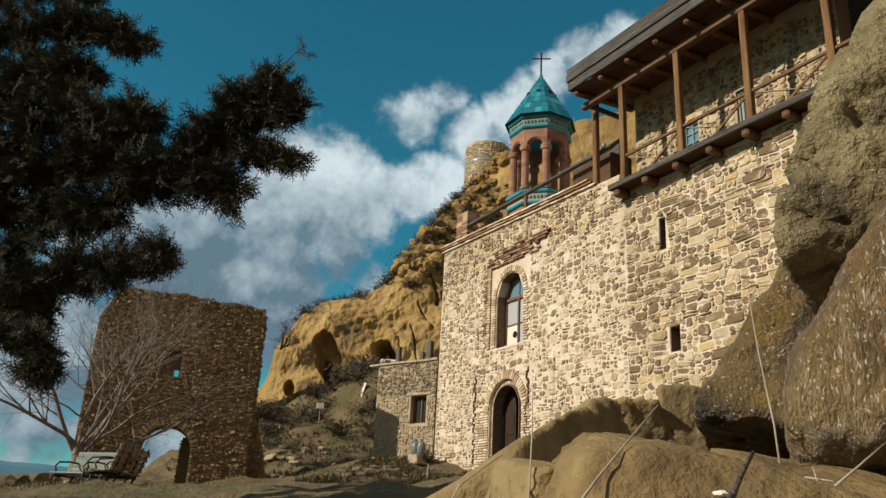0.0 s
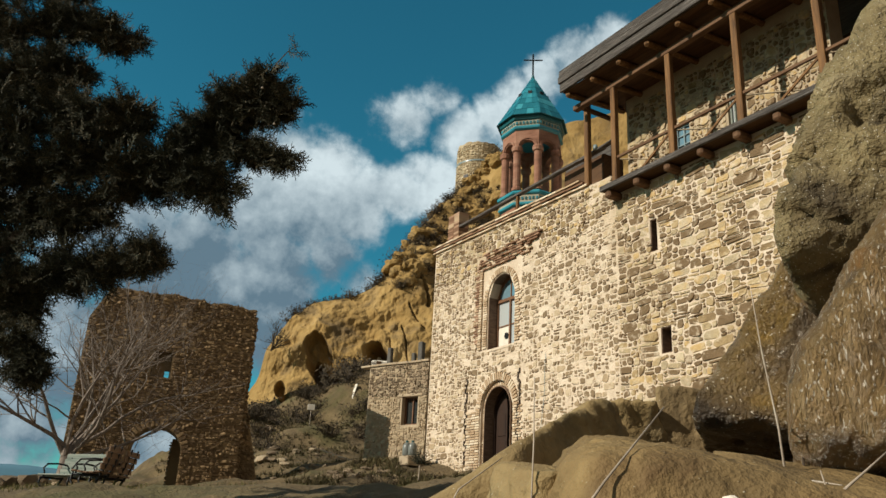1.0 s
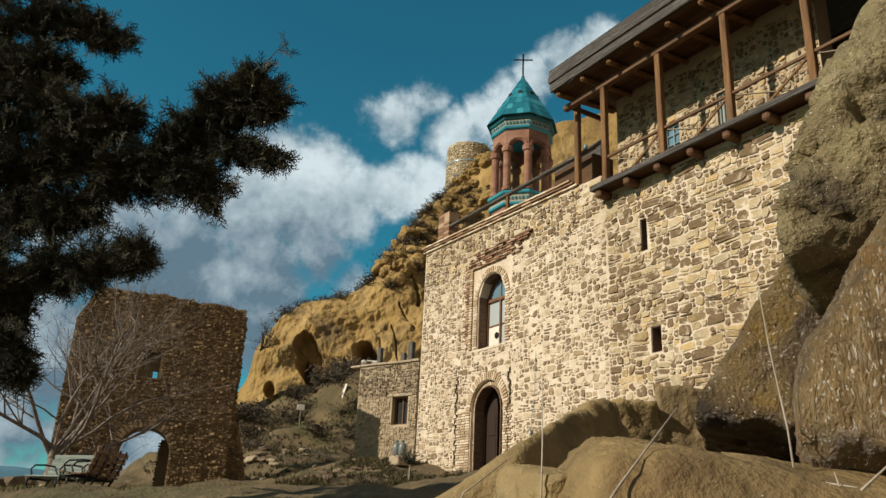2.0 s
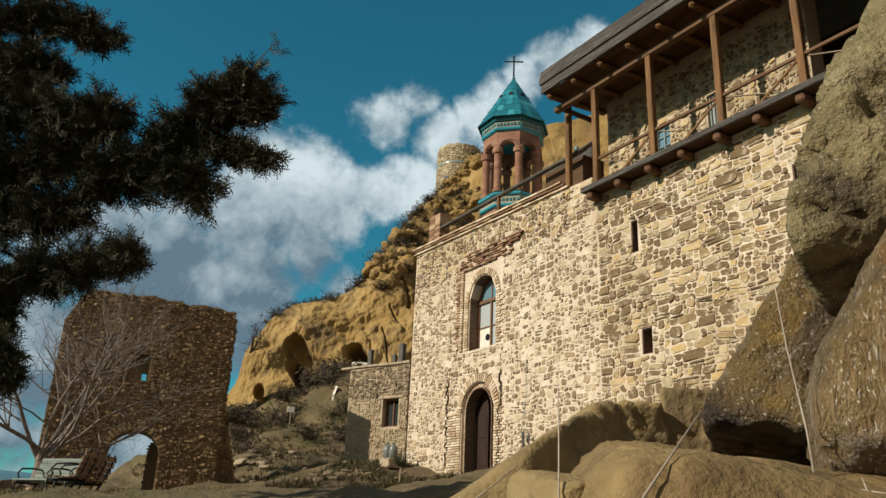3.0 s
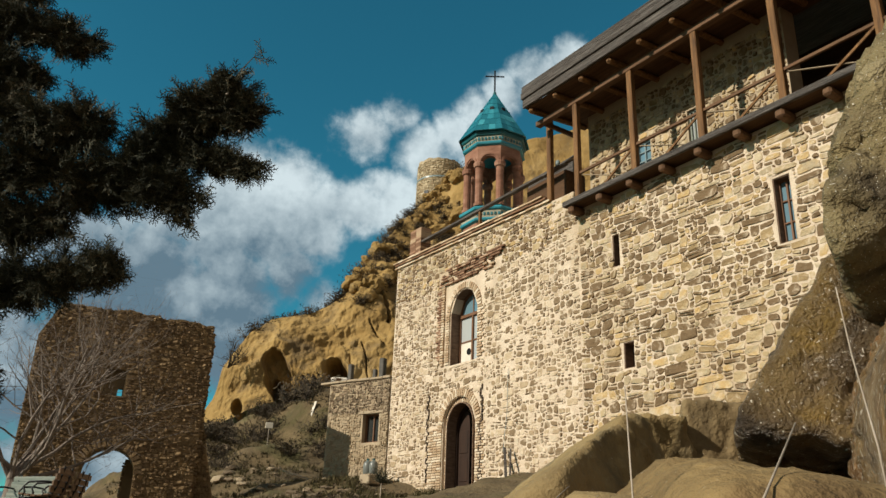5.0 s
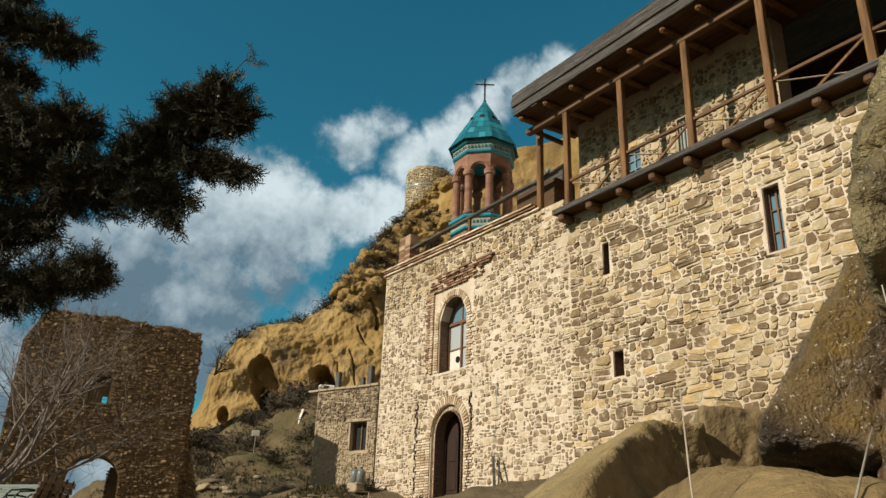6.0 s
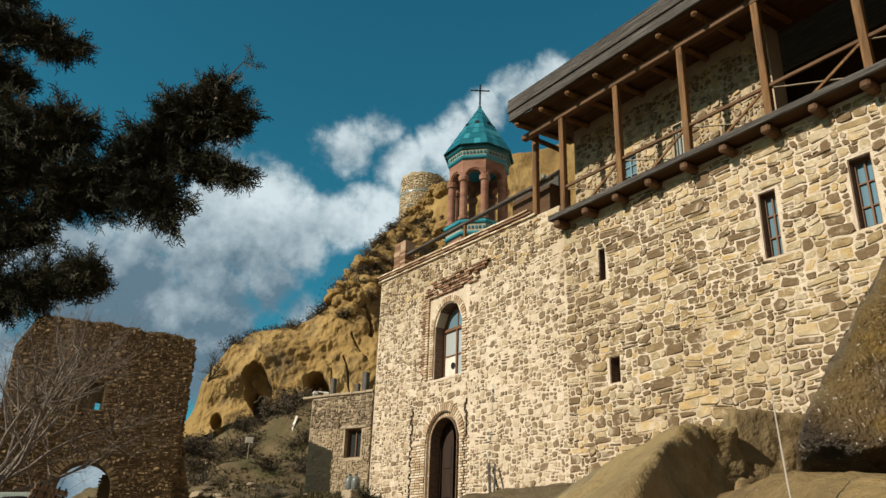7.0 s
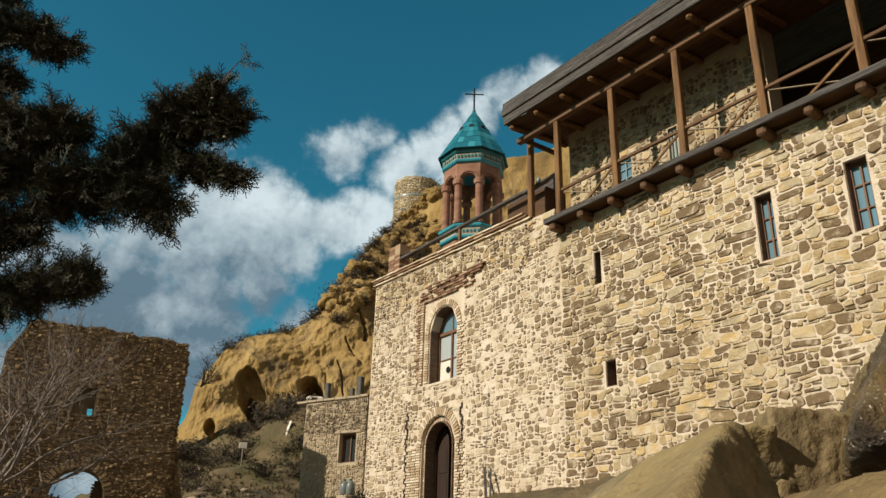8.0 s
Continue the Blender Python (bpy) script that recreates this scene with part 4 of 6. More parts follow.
boulder("rust-streaked rock with glints in its colour and a split lower edge", (0.78, 1.3, 1.64),
        [((-0.89, 0.45, 0.0), 0.186), ((-0.79, 0.31, 0.53), 0.162), ((-0.3, -0.93, 0.2), 0.352), ((0.05, -0.5, -0.86), 0.263), ((1.0, 0.0, 0.0), 0.72), ((0.0, 0.0, 1.0), 0.56), ((0.0, 1.0, 0.0), 0.3), ((-0.61, -0.51, -0.61), 0.427)],
        3, "rock_rust", rough=0.024, fine=0.009, pits=0.02)
boulder("squarish brown rock block wedged among boulders", (0.575, 1.8, 1.57),
        [((0.0, -0.05, 1.0), 0.125), ((-0.95, 0.31, 0.09), 0.077), ((0.05, -1.0, 0.08), 0.142), ((1.0, 0.0, 0.1), 0.075), ((0.0, 1.0, 0.0), 0.15), ((0.0, 0.0, -1.0), 0.17)],
        4, "rock_block", rough=0.008, fine=0.005, edge=26)
boulder("tan boulder with a smooth sloping back and dark broken side", (0.2, 1.55, 1.44),
        [((-0.58, 0.03, 0.81), 0.095), ((0.73, -0.61, 0.3), 0.185), ((0.95, 0.1, 0.3), 0.185), ((0.0, 0.1, 1.0), 0.176), ((0.0, 1.0, 0.0), 0.35), ((0.0, 0.0, -1.0), 0.29), ((-1.0, 0.0, 0.0), 0.65), ((-0.1, -0.99, 0.1), 0.392)],
        5, "rock", rough=0.016, fine=0.006, edge=30)
boulder("broad ochre rock with a low worn ridge", (0.34, 1.0, 1.36),
        [((0.0, -0.2, 0.98), 0.149), ((-0.69, 0.1, 0.72), 0.207), ((0.6, -0.05, 0.8), 0.126), ((0.24, -0.1, 0.96), 0.099), ((0.0, 0.98, 0.2), 0.282), ((0.0, -0.86, 0.51), 0.282), ((0.96, 0.0, 0.29), 0.318), ((0.0, 0.0, -1.0), 0.21), ((-0.96, -0.19, 0.19), 0.281)],
        6, "rock_ochre", rough=0.013, fine=0.006)
boulder("small crumbling rock crust in front of the ridge", (0.155, 0.87, 1.405),
        [((0.0, -0.1, 1.0), 0.043), ((-0.94, -0.19, 0.28), 0.079), ((0.96, -0.19, 0.19), 0.072), ((0.0, -0.98, 0.2), 0.072), ((0.0, 1.0, 0.1), 0.081), ((0.0, 0.0, -1.0), 0.075)],
        7, "rock", rough=0.016, fine=0.007, pits=0.02, sub=5)
boulder("hollow tan rock behind the boulders", (0.42, 1.78, 1.56),
        [((0.0, 0.05, 1.0), 0.084), ((-0.9, 0.23, 0.36), 0.071), ((0.98, -0.1, 0.2), 0.074), ((0.1, -0.95, -0.29), 0.13), ((0.0, 1.0, 0.0), 0.17), ((0.0, 0.0, -1.0), 0.16)],
        8, "rock", rough=0.02, fine=0.006, pits=0.03, sub=5)
boulder("flat earthy rock under the rusty block", (0.56, 0.92, 1.32),
        [((0.1, -0.3, 0.95), 0.106), ((-0.94, -0.19, 0.28), 0.209), ((0.0, -0.93, 0.37), 0.201), ((0.98, 0.0, 0.2), 0.29), ((0.0, 1.0, 0.0), 0.18), ((0.0, 0.0, -1.0), 0.22)],
        9, "rock_ochre", rough=0.02, fine=0.006, sub=5)


def build_scrap():
    """A pale chip lying on the ridge rock."""
    bm = bmesh.new()
    bmesh.ops.create_icosphere(bm, subdivisions=2, radius=1)
    for v in bm.verts:
        v.co *= 1 + 0.35 * noise.noise(v.co * 1.7)
        v.co = Vector((v.co.x * 0.006, v.co.y * 0.008, v.co.z * 0.003))
    ob = part("stone_chip", bm, M["plaster"])
    ridge_rock = bpy.data.objects["rock.005"]
    eye = ridge_rock.matrix_basis.inverted() @ Vector((-12.76, 1.32, 1.70))
    ok, place, _, _ = ridge_rock.ray_cast(eye, Vector((0, 0, -1)))
    ob.location = ridge_rock.matrix_basis @ place if ok else (-12.76, 1.32, 1.45)
    return tagged(ob, "pale stone chip lying on the ochre rock", "stone")


build_scrap()


# ---- doors and windows of the main building ----
def arch_poly(w, h, n=16):
    """Outline of an arched opening, width w, height h, standing on z = 0, in x and z."""
    r = w / 2
    return [(-r, 0)] + [(-r * math.cos(math.pi * i / n), h - r + r * math.sin(math.pi * i / n)) for i in range(n + 1)] + [(r, 0)]


def prism_bm(poly, y0, y1, hole=None):
    """A plate from an outline in x and z, between two depths; hole: an inner outline of as many points."""
    bm = bmesh.new()
    if hole is None:
        a = [bm.verts.new((x, y0, z)) for x, z in poly]
        b = [bm.verts.new((x, y1, z)) for x, z in poly]
        bm.faces.new(a)
        bm.faces.new(b[::-1])
        for i in range(len(poly)):
            j = (i + 1) % len(poly)
            bm.faces.new((a[j], a[i], b[i], b[j]))
        return bm
    rings = [[bm.verts.new((x, y, z)) for x, z in p] for p, y in ((poly, y0), (hole, y0), (hole, y1), (poly, y1))]
    n = len(poly)
    for k in range(4):
        r, q = rings[k], rings[(k + 1) % 4]
        for i in range(n):
            j = (i + 1) % n
            bm.faces.new((r[i], r[j], q[j], q[i]))
    return bm


def placed(ob, m):
    ob.matrix_basis = m
    return ob


def build_arched_window():
    w = thing("window_1", "tall arched window in a brown painted frame", "window", kind="structure")
    w.matrix_basis = FACADE.matrix((WIN[0] + WIN[1]) / 2, WIN[2], -0.42)
    W, H = WIN[1] - WIN[0], WIN[3] - WIN[2]
    outer = arch_poly(W + 0.04, H)
    inner = [(x * (W - 0.16) / W, min(max(z, 0.07), H - 0.09)) for x, z in arch_poly(W, H - 0.08)]
    part("window_frame", prism_bm(outer, 0.0, 0.10, inner), M["frame_wood"], w)
    part("transom", box_bm((-W / 2 + 0.04, 0.0, 1.50), (W / 2 - 0.04, 0.115, 1.60), 0.008), M["frame_wood"], w)
    part("mullion", box_bm((-0.035, 0.005, 0.06), (0.035, 0.11, 1.50), 0.006), M["frame_wood"], w)
    for x in (-0.30, 0.30):
        part("glazing_bar", box_bm((x - 0.29, 0.02, 0.72), (x + 0.29, 0.08, 0.76), 0.004), M["frame_wood"], w)
    part("glazing_bar", box_bm((-0.02, 0.02, 1.6), (0.02, 0.08, H - 0.05), 0.004), M["frame_wood"], w)
    for x0, x1, z0, z1 in ((-0.62, -0.035, 0.76, 1.5), (0.035, 0.62, 0.76, 1.5), (-0.62, -0.035, 0.07, 0.72)):
        part("pane", box_bm((x0, 0.04, z0), (x1, 0.05, z1)), M["glass_pale"], w)
    part("pane", prism_bm([(x * 0.92, z) for x, z in arch_poly(W * 0.95, H - 0.06) if z > 1.2], 0.04, 0.05), M["glass"], w)
    panel = part("panel", box_bm((0.035, 0.035, 0.07), (0.62, 0.055, 0.72), 0.003), M["plaster"], w, "white board in place of a pane")
    # no hole is cut: a black disc gives its dark inside
    bm = bmesh.new()
    bmesh.ops.create_cone(bm, cap_ends=True, segments=20, radius1=0.10, radius2=0.10, depth=0.03, matrix=Matrix.Translation((0.20, 0.062, 0.42)) @ Matrix.Rotation(radians(90), 4, "X"))
    part("flue_hole_disc", bm, M["black_iron"], panel, "black disc standing for the dark inside of a round stove-pipe hole")
    part("window_sill", box_bm((-W / 2 - 0.03, -0.05, -0.09), (W / 2 + 0.03, 0.44, -0.004), 0.015), M["mortar"], w)
    return w


def build_door():
    d = thing("door_1", "arched doorway with a half open brown wooden door", "door", kind="structure")
    W, H = DOOR[1] - DOOR[0], DOOR[3] - 3.0
    d.matrix_basis = FACADE.matrix((DOOR[0] + DOOR[1]) / 2, 3.0, -0.42)
    outer, inner = arch_poly(W + 0.04, H + 0.01), [(x * (W - 0.16) / W, z * (H - 0.09) / H) for x, z in arch_poly(W, H)]
    part("door_frame", prism_bm(outer, -0.06, 0.06, inner), M["door_wood"], d)
    leaf = part("door_leaf", prism_bm([(x * 0.48 + 0.33, z) for x, z in arch_poly(W - 0.16, H - 0.1)], -0.055, -0.005), M["door_wood"], d, "closed brown door leaf")
    for z in (0.3, 1.1):
        part("door_panel", box_bm((0.12, -0.01, z), (0.52, 0.012, z + 0.65), 0.01), M["door_wood"], leaf)
    leaf = part("door_leaf", box_bm((-W / 2 + 0.06, -0.66, 0.02), (-W / 2 + 0.11, -0.07, 1.95), 0.006), M["door_wood"], d, "open brown door leaf")
    part("threshold", box_bm((-W / 2 - 0.05, -0.2, -0.14), (W / 2 + 0.05, 0.55, 0.0), 0.02), M["annex_mortar"], d, "worn stone threshold")
    return d


def build_small_window(name, o, label, bars=1, depth=-0.22, mat="frame_wood", glass="glass"):
    w = thing(name, label, "window", kind="structure")
    w.matrix_basis = FACADE.matrix((o[0] + o[1]) / 2, o[2], depth)
    W, H = o[1] - o[0], o[3] - o[2]
    rect = lambda a, b, c, e: [(a, c), (b, c), (b, e), (a, e)]
    part("window_frame", prism_bm(rect(-W / 2, W / 2, 0, H), -0.04, 0.05, rect(-W / 2 + 0.05, W / 2 - 0.05, 0.05, H - 0.05)), M[mat], w)
    part("mullion", box_bm((-0.02, -0.02, 0.05), (0.02, 0.045, H - 0.05), 0.004), M[mat], w)
    for i in range(bars):
        z = H * (i + 1) / (bars + 1)
        part("glazing_bar", box_bm((-W / 2 + 0.05, -0.015, z - 0.015), (W / 2 - 0.05, 0.035, z + 0.015), 0.003), M[mat], w)
    part("pane", box_bm((-W / 2 + 0.05, -0.012, 0.05), (-0.02, -0.004, H - 0.05)), M[glass], w)
    part("pane", box_bm((0.02, -0.012, 0.05), (W / 2 - 0.05, -0.004, H - 0.05)), M[glass], w)
    return w


build_arched_window()
build_door()


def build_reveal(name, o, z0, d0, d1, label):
    """The brick lining of an arched opening, with its shade in the colour."""
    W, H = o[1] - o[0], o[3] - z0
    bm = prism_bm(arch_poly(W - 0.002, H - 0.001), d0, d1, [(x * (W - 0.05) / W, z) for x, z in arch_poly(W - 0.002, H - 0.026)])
    ob = part(name, bm, M["shaded_brick"])
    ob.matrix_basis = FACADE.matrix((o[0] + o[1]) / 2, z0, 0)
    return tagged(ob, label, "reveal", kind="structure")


build_reveal("reveal_1", WIN, WIN[2], -0.31, -0.015, "brown brick lining of the window opening, darkened for shade")
build_reveal("reveal_2", DOOR, 3.0, -0.35, -0.015, "brown brick lining of the doorway, darkened for shade")
build_small_window("window_2", WALLWIN, "narrow brown framed window in the stone wall", 2)
build_small_window("window_3", WALLWIN_B, "narrow brown framed window with the sky's blue reflection coloured into its panes", 2)
build_small_window("window_4", SLIT, "slit window with a dark wooden shutter", 0, -0.30, "wood_dark", "glass_dark")
w5 = build_small_window("window_5", BACK_WIN, "blue-grey window behind the balcony rail", 3, -0.12, "jug")
w5.matrix_basis = BACK.matrix((BACK_WIN[0] + BACK_WIN[1]) / 2, BACK_WIN[2], -0.12)
w6 = build_small_window("window_6", BACK_WIN_B, "narrow pale grey painted door behind the balcony", 1, -0.06, "bench_slat", "glass_pale")
w6.matrix_basis = BACK.matrix((BACK_WIN_B[0] + BACK_WIN_B[1]) / 2, BACK_WIN_B[2], -0.12)
w7 = build_small_window("window_7", ANNEX_WIN, "square brown framed window of the annex", 0, -0.2, "frame_wood", "glass_dark")
w7.matrix_basis = ANNEX_FACE.matrix((ANNEX_WIN[0] + ANNEX_WIN[1]) / 2, ANNEX_WIN[2], -0.22)
# niche: closed behind by a small plastered back, its shade put into the colour
tagged(part("niche_back", box_bm((0.30, NICHE[0] - 0.02, NICHE[2] - 0.02), (0.36, NICHE[1] + 0.02, NICHE[3] + 0.02)), M["shaded_brick"]), "back of a small wall niche, coloured dark for shade", "niche", kind="structure")



def build_liner(name, o, d0, label):
    """The sides of a small square opening, coloured dark for their shade."""
    W, H = o[1] - o[0], o[3] - o[2]
    rect = lambda k: [(-W / 2 + k, k), (W / 2 - k, k), (W / 2 - k, H - k), (-W / 2 + k, H - k)]
    ob = part(name, prism_bm(rect(0.002), d0, -0.02, rect(0.02)), M["shaded_brick"])
    ob.matrix_basis = FACADE.matrix((o[0] + o[1]) / 2, o[2], 0)
    return tagged(ob, label, "reveal", kind="structure")


build_liner("reveal_3", SLIT, -0.25, "brown sides of the slit window, darkened for shade")
build_liner("reveal_4", NICHE, -0.29, "brown sides of the wall niche, darkened for shade")
build_liner("reveal_5", WALLWIN, -0.16, "brown sides of the narrow window, darkened for shade")
build_liner("reveal_6", WALLWIN_B, -0.16, "brown sides of the narrow window, darkened for shade")

# lintels
tagged(part("lintel_1", box_bm((-0.55, -0.3, 0), (0.55, 0.035, 0.10), 0.015, None, ANNEX_FACE.matrix(0.75, 5.675)), M["annex_mortar"]), "pale grey lintel over the annex window", "lintel", kind="structure")
tagged(part("lintel_2", box_bm((-0.012, 13.05, 6.035), (0.3, 13.68, 6.12), 0.012), M["stone_far"]), "flat stone lintel over the niche", "lintel", kind="structure")


# ---- coping of the facade: two thin courses of tile ----
def build_coping():
    c = thing("coping", "two thin courses of weathered tile coping", "coping", kind="structure")
    rnd = random.Random(21)
    for row, (dz, out, _) in enumerate(((0.0, 0.07, ""), (0.075, 0.12, ""), (0.15, 0.16, ""))):
        y = 15.92 + row * 0.1
        while y < 24.0:
            l = rnd.uniform(0.26, 0.42)
            y1 = min(y + l, 24.16)
            z = coping_z((y + y1) / 2) + 0.004 + dz
            part("coping_tile", box_bm((-out - rnd.uniform(0, 0.02), y, z), (0.72, y1 - 0.006, z + 0.048 + rnd.uniform(-0.006, 0.006))), M["brick"] if row != 1 else M["brick_red"], c)
            y = y1
    return c


build_coping()

# terrace fence: handrail between the corner post and a brick pillar
fence = thing("terrace_fence", "weathered timber handrail along the terrace edge", "fence")
part("handrail", beam_bm((0.30, 15.6, 11.60), (0.30, 23.0, 11.50), 0.08, 0.15, 0.01), M["wood_grey"], fence)
part("lower_rail", beam_bm((0.30, 21.9, 11.05), (0.30, 23.0, 11.02), 0.06, 0.09, 0.01), M["wood_y"], fence)
part("post", beam_bm((0.30, 19.6, 10.45), (0.30, 19.6, 11.50), 0.09, 0.09, 0.01), M["wood"], fence)
part("crossbar", beam_bm((0.28, 15.2, 11.65), (0.28, 16.5, 11.52), 0.05, 0.16, 0.01), M["wood_grey"], fence)
bm = bmesh.new()
bmesh.ops.create_cone(bm, cap_ends=True, segments=14, radius1=0.07, radius2=0.06, depth=0.14, matrix=Matrix.Translation((0.2, 15.84, 11.66)))
lamp = part("floodlight", bm, M["jug"], None, "", True)
tagged(lamp, "small grey floodlight fixed to the corner post", "lamp")
pillar = thing("brick_pillar", "square brick pillar at the end of the coping", "pillar")
rnd = random.Random(3)
part("core", box_bm((0.22, 22.96, 10.55), (0.58, 23.62, 12.06)), M["annex_mortar"], pillar)
for j in range(18):
    z = 10.62 + j * 0.08
    for x0, x1, y0, y1 in ((0.19, 0.61, 22.94, 23.27), (0.19, 0.61, 23.28, 23.65)):
        part("brick", box_bm((x0 + rnd.uniform(0, 0.015), y0, z), (x1, y1 - 0.008, z + 0.066)), M["brick_red"], pillar)
hut = thing("stair_shed", "low dark timber stair cover on the terrace", "shed")
part("shed_roof", beam_bm((0.9, 15.8, 11.72), (0.9, 17.9, 11.62), 0.9, 0.08, 0.01), M["wood_grey"], hut)
part("shed_wall", box_bm((0.55, 15.9, 10.4), (1.3, 17.6, 11.62), 0.01), M["wood_dark"], hut)
tagged(part("parapet_block", box_bm((-0.02, 15.02, 9.82), (0.5, 15.9, 10.44), 0.02), M["mortar"]), "plastered parapet block at the end of the balcony", "wall", kind="structure")

# annex coping stones, roof and side, chimney stubs on the terrace behind
rnd = random.Random(14)
u = -0.02
while u < 2.7:
    l = rnd.uniform(0.3, 0.6)
    tagged(part("capstone", box_bm((0, -0.52, 0), (l - 0.01, 0.06, 0.07 + rnd.uniform(0, 0.02)), 0.012, None, ANNEX_FACE.matrix(u, 6.825 + 0.02 * rnd.random())), M["annex_mortar"], annex))
    u += l
tagged(part("annex_roof", box_bm((0, -3.2, 6.5), (2.7, -0.5, 6.7), 0, None, ANNEX_FACE.matrix(0, 0)), M["annex_mortar"]), "flat roof of the annex", "roof", kind="structure")
tagged(part("wall_annex_side", box_bm((2.2, -3.4, 2.6), (2.72, -0.5, 6.8), 0, None, ANNEX_FACE.matrix(0, 0)), M["annex_mortar"]), "side wall of the annex", "wall", kind="structure")
for u, d, h, w in ((2.05, -0.28, 0.85, 0.17), (0.92, -0.28, 0.56, 0.14), (0.59, -0.28, 0.92, 0.2)):
    ob = part("stone_post", box_bm((-w / 2, -w / 2, 0), (w / 2, w / 2, h), 0.02, None, ANNEX_FACE.matrix(u, 6.7, d)), M["post_grey"])
    tagged(ob, "grey square stone post on the annex roof", "post", group="posts on the annex roof")

# electric cable down the facade
v, f = tube([(-0.05, 17.7, 6.1), (-0.055, 17.72, 5.6), (-0.05, 17.74, 5.0), (-0.06, 17.9, 3.9)], [0.007] * 4, 5)
tagged(mesh_object("cable", v, f, M["jug"]), "thin grey cable hanging down the wall", "cable")


# ---- benches ----
def build_bench(at, turn, slats, backs, length=1.5):
    b = thing("park_bench", "", "bench", group="benches by the gate")
    for i in range(5):
        y = -0.22 + i * 0.105
        part("seat_slat", box_bm((-length / 2, y, 0.42 + 0.02 * (i - 2) ** 2 * 0.3), (length / 2, y + 0.085, 0.45 + 0.02 * (i - 2) ** 2 * 0.3), 0.008), slats, b)
    for i in range(4):
        z, y = 0.50 + i * 0.10, 0.27 + i * 0.035
        part("back_slat", box_bm((-length / 2, y, z), (length / 2, y + 0.035, z + 0.097), 0.006), backs, b)
    for x in (-length / 2 + 0.15, length / 2 - 0.15):
        v, f = [], []
        tube([(x, -0.24, 0.41), (x, -0.27, 0.30), (x, -0.18, 0.18), (x, -0.24, 0.06), (x, -0.31, 0.02)], [0.022] * 5, 6, v, f)
        tube([(x, 0.42, 0.93), (x, 0.33, 0.60), (x, 0.25, 0.43), (x, 0.16, 0.25), (x, 0.27, 0.08), (x, 0.34, 0.02)], [0.02, 0.022, 0.024, 0.024, 0.022, 0.022], 6, v, f)
        tube([(x, -0.26, 0.40), (x, 0.26, 0.40)], [0.02] * 2, 6, v, f)
        mesh_object("leg_frame", v, f, M["black_iron"], b, "black scrolled iron leg", True)
        v, f = tube([(x, 0.33, 0.66), (x, 0.1, 0.68), (x, -0.14, 0.66), (x, -0.22, 0.58), (x, -0.18, 0.50), (x, -0.2, 0.42)], [0.018] * 6, 6)
        mesh_object("armrest", v, f, M["black_iron"], b, "black scrolled iron armrest", True)
    z = ground_z(at[0], at[1])
    b.matrix_basis = pose(at[0], at[1], z - 0.02, 0, 0, turn) @ Matrix.Scale(0.85, 4)
    return b


tagged(build_bench((-11.45, 14.2), -122, M["bench_back"], M["bench_back"], 0.62), "brown slatted garden seat with black iron legs")
tagged(build_bench((-11.15, 14.5), -120, M["bench_back"], M["bench_back"], 0.62), "brown slatted garden seat with black iron legs")
tagged(build_bench((-11.62, 15.6), -58, M["bench_slat"], M["bench_slat"], 1.1), "pale green slatted park bench beside the bare tree")


# ---- trees, shrubs and plants ----
def branch(rnd, p, d, length, r, level, verts, faces, curl=0.25, rise=0.12, tips=None, side=3):
    """A crooked tapering limb with side branches."""
    n = 6 if level < 2 else 4
    pts, rad = [p.copy()], [r]
    q = p.copy()
    for i in range(n):
        d = (d + Vector((rnd.gauss(0, curl), rnd.gauss(0, curl), rnd.gauss(0, curl) + rise)) * 0.5).normalized()
        q = q + d * (length / n)
        pts.append(q.copy())
        rad.append(r * (1 - 0.62 * (i + 1) / n))
    tube(pts, rad, 6 if level < 2 else 4 if level < 3 else 3, verts, faces)
    if tips is not None:
        tips.append((q.copy(), d.copy()))
    if level >= side:
        return
    for k in range(rnd.randint(5, 7) if level < 2 else rnd.randint(3, 5)):
        i = rnd.randint(1 if level else 2, n)
        out = (d.orthogonal() * rnd.uniform(-1, 1) + Vector((rnd.gauss(0, 1), rnd.gauss(0, 1), rnd.gauss(0.3, 0.6))) + d * 0.8).normalized()
        branch(rnd, pts[i], out, length * rnd.uniform(0.45, 0.72), rad[i] * rnd.uniform(0.45, 0.65), level + 1, verts, faces, curl, rise, tips, side)


def build_bare_tree(at, seed, height):
    rnd = random.Random(seed)
    t = thing("bare_tree", "leafless grey fruit tree with many fine twigs", "tree", at=(at[0], at[1], ground_z(*at) - 0.05))
    v, f = tube([(0, 0, 0), (0.04, 0, 0.4), (0.02, 0.02, 0.9)], [0.17, 0.13, 0.12], 8)
    mesh_object("trunk", v, f, M["bark"], t, "", True)
    for dx, dy, dz, L in ((-0.5, 0.1, 0.9, 1.0), (0.55, -0.1, 0.9, 1.05), (0.1, 0.3, 1.0, 1.1), (0.9, 0.0, 0.62, 0.95), (-0.95, -0.1, 0.55, 0.9), (-0.2, -0.4, 1.0, 1.0), (0.3, 0.1, 1.1, 1.1), (0.75, -0.5, 0.8, 1.15), (1.0, -0.3, 0.95, 1.2), (0.5, 0.3, 1.2, 1.2), (1.0, 0.1, 0.35, 0.9)):
        v, f = [], []
        branch(rnd, Vector((0.02, 0.01, rnd.uniform(0.35, 0.9))), Vector((dx, dy, dz)).normalized(), height * 0.52 * L, 0.05, 0, v, f, 0.24, 0.10, None, 3)
        mesh_object("limb", v, f, M["bark"], t)
    return t


build_bare_tree((-11.15, 20.6), 12, 5.6)


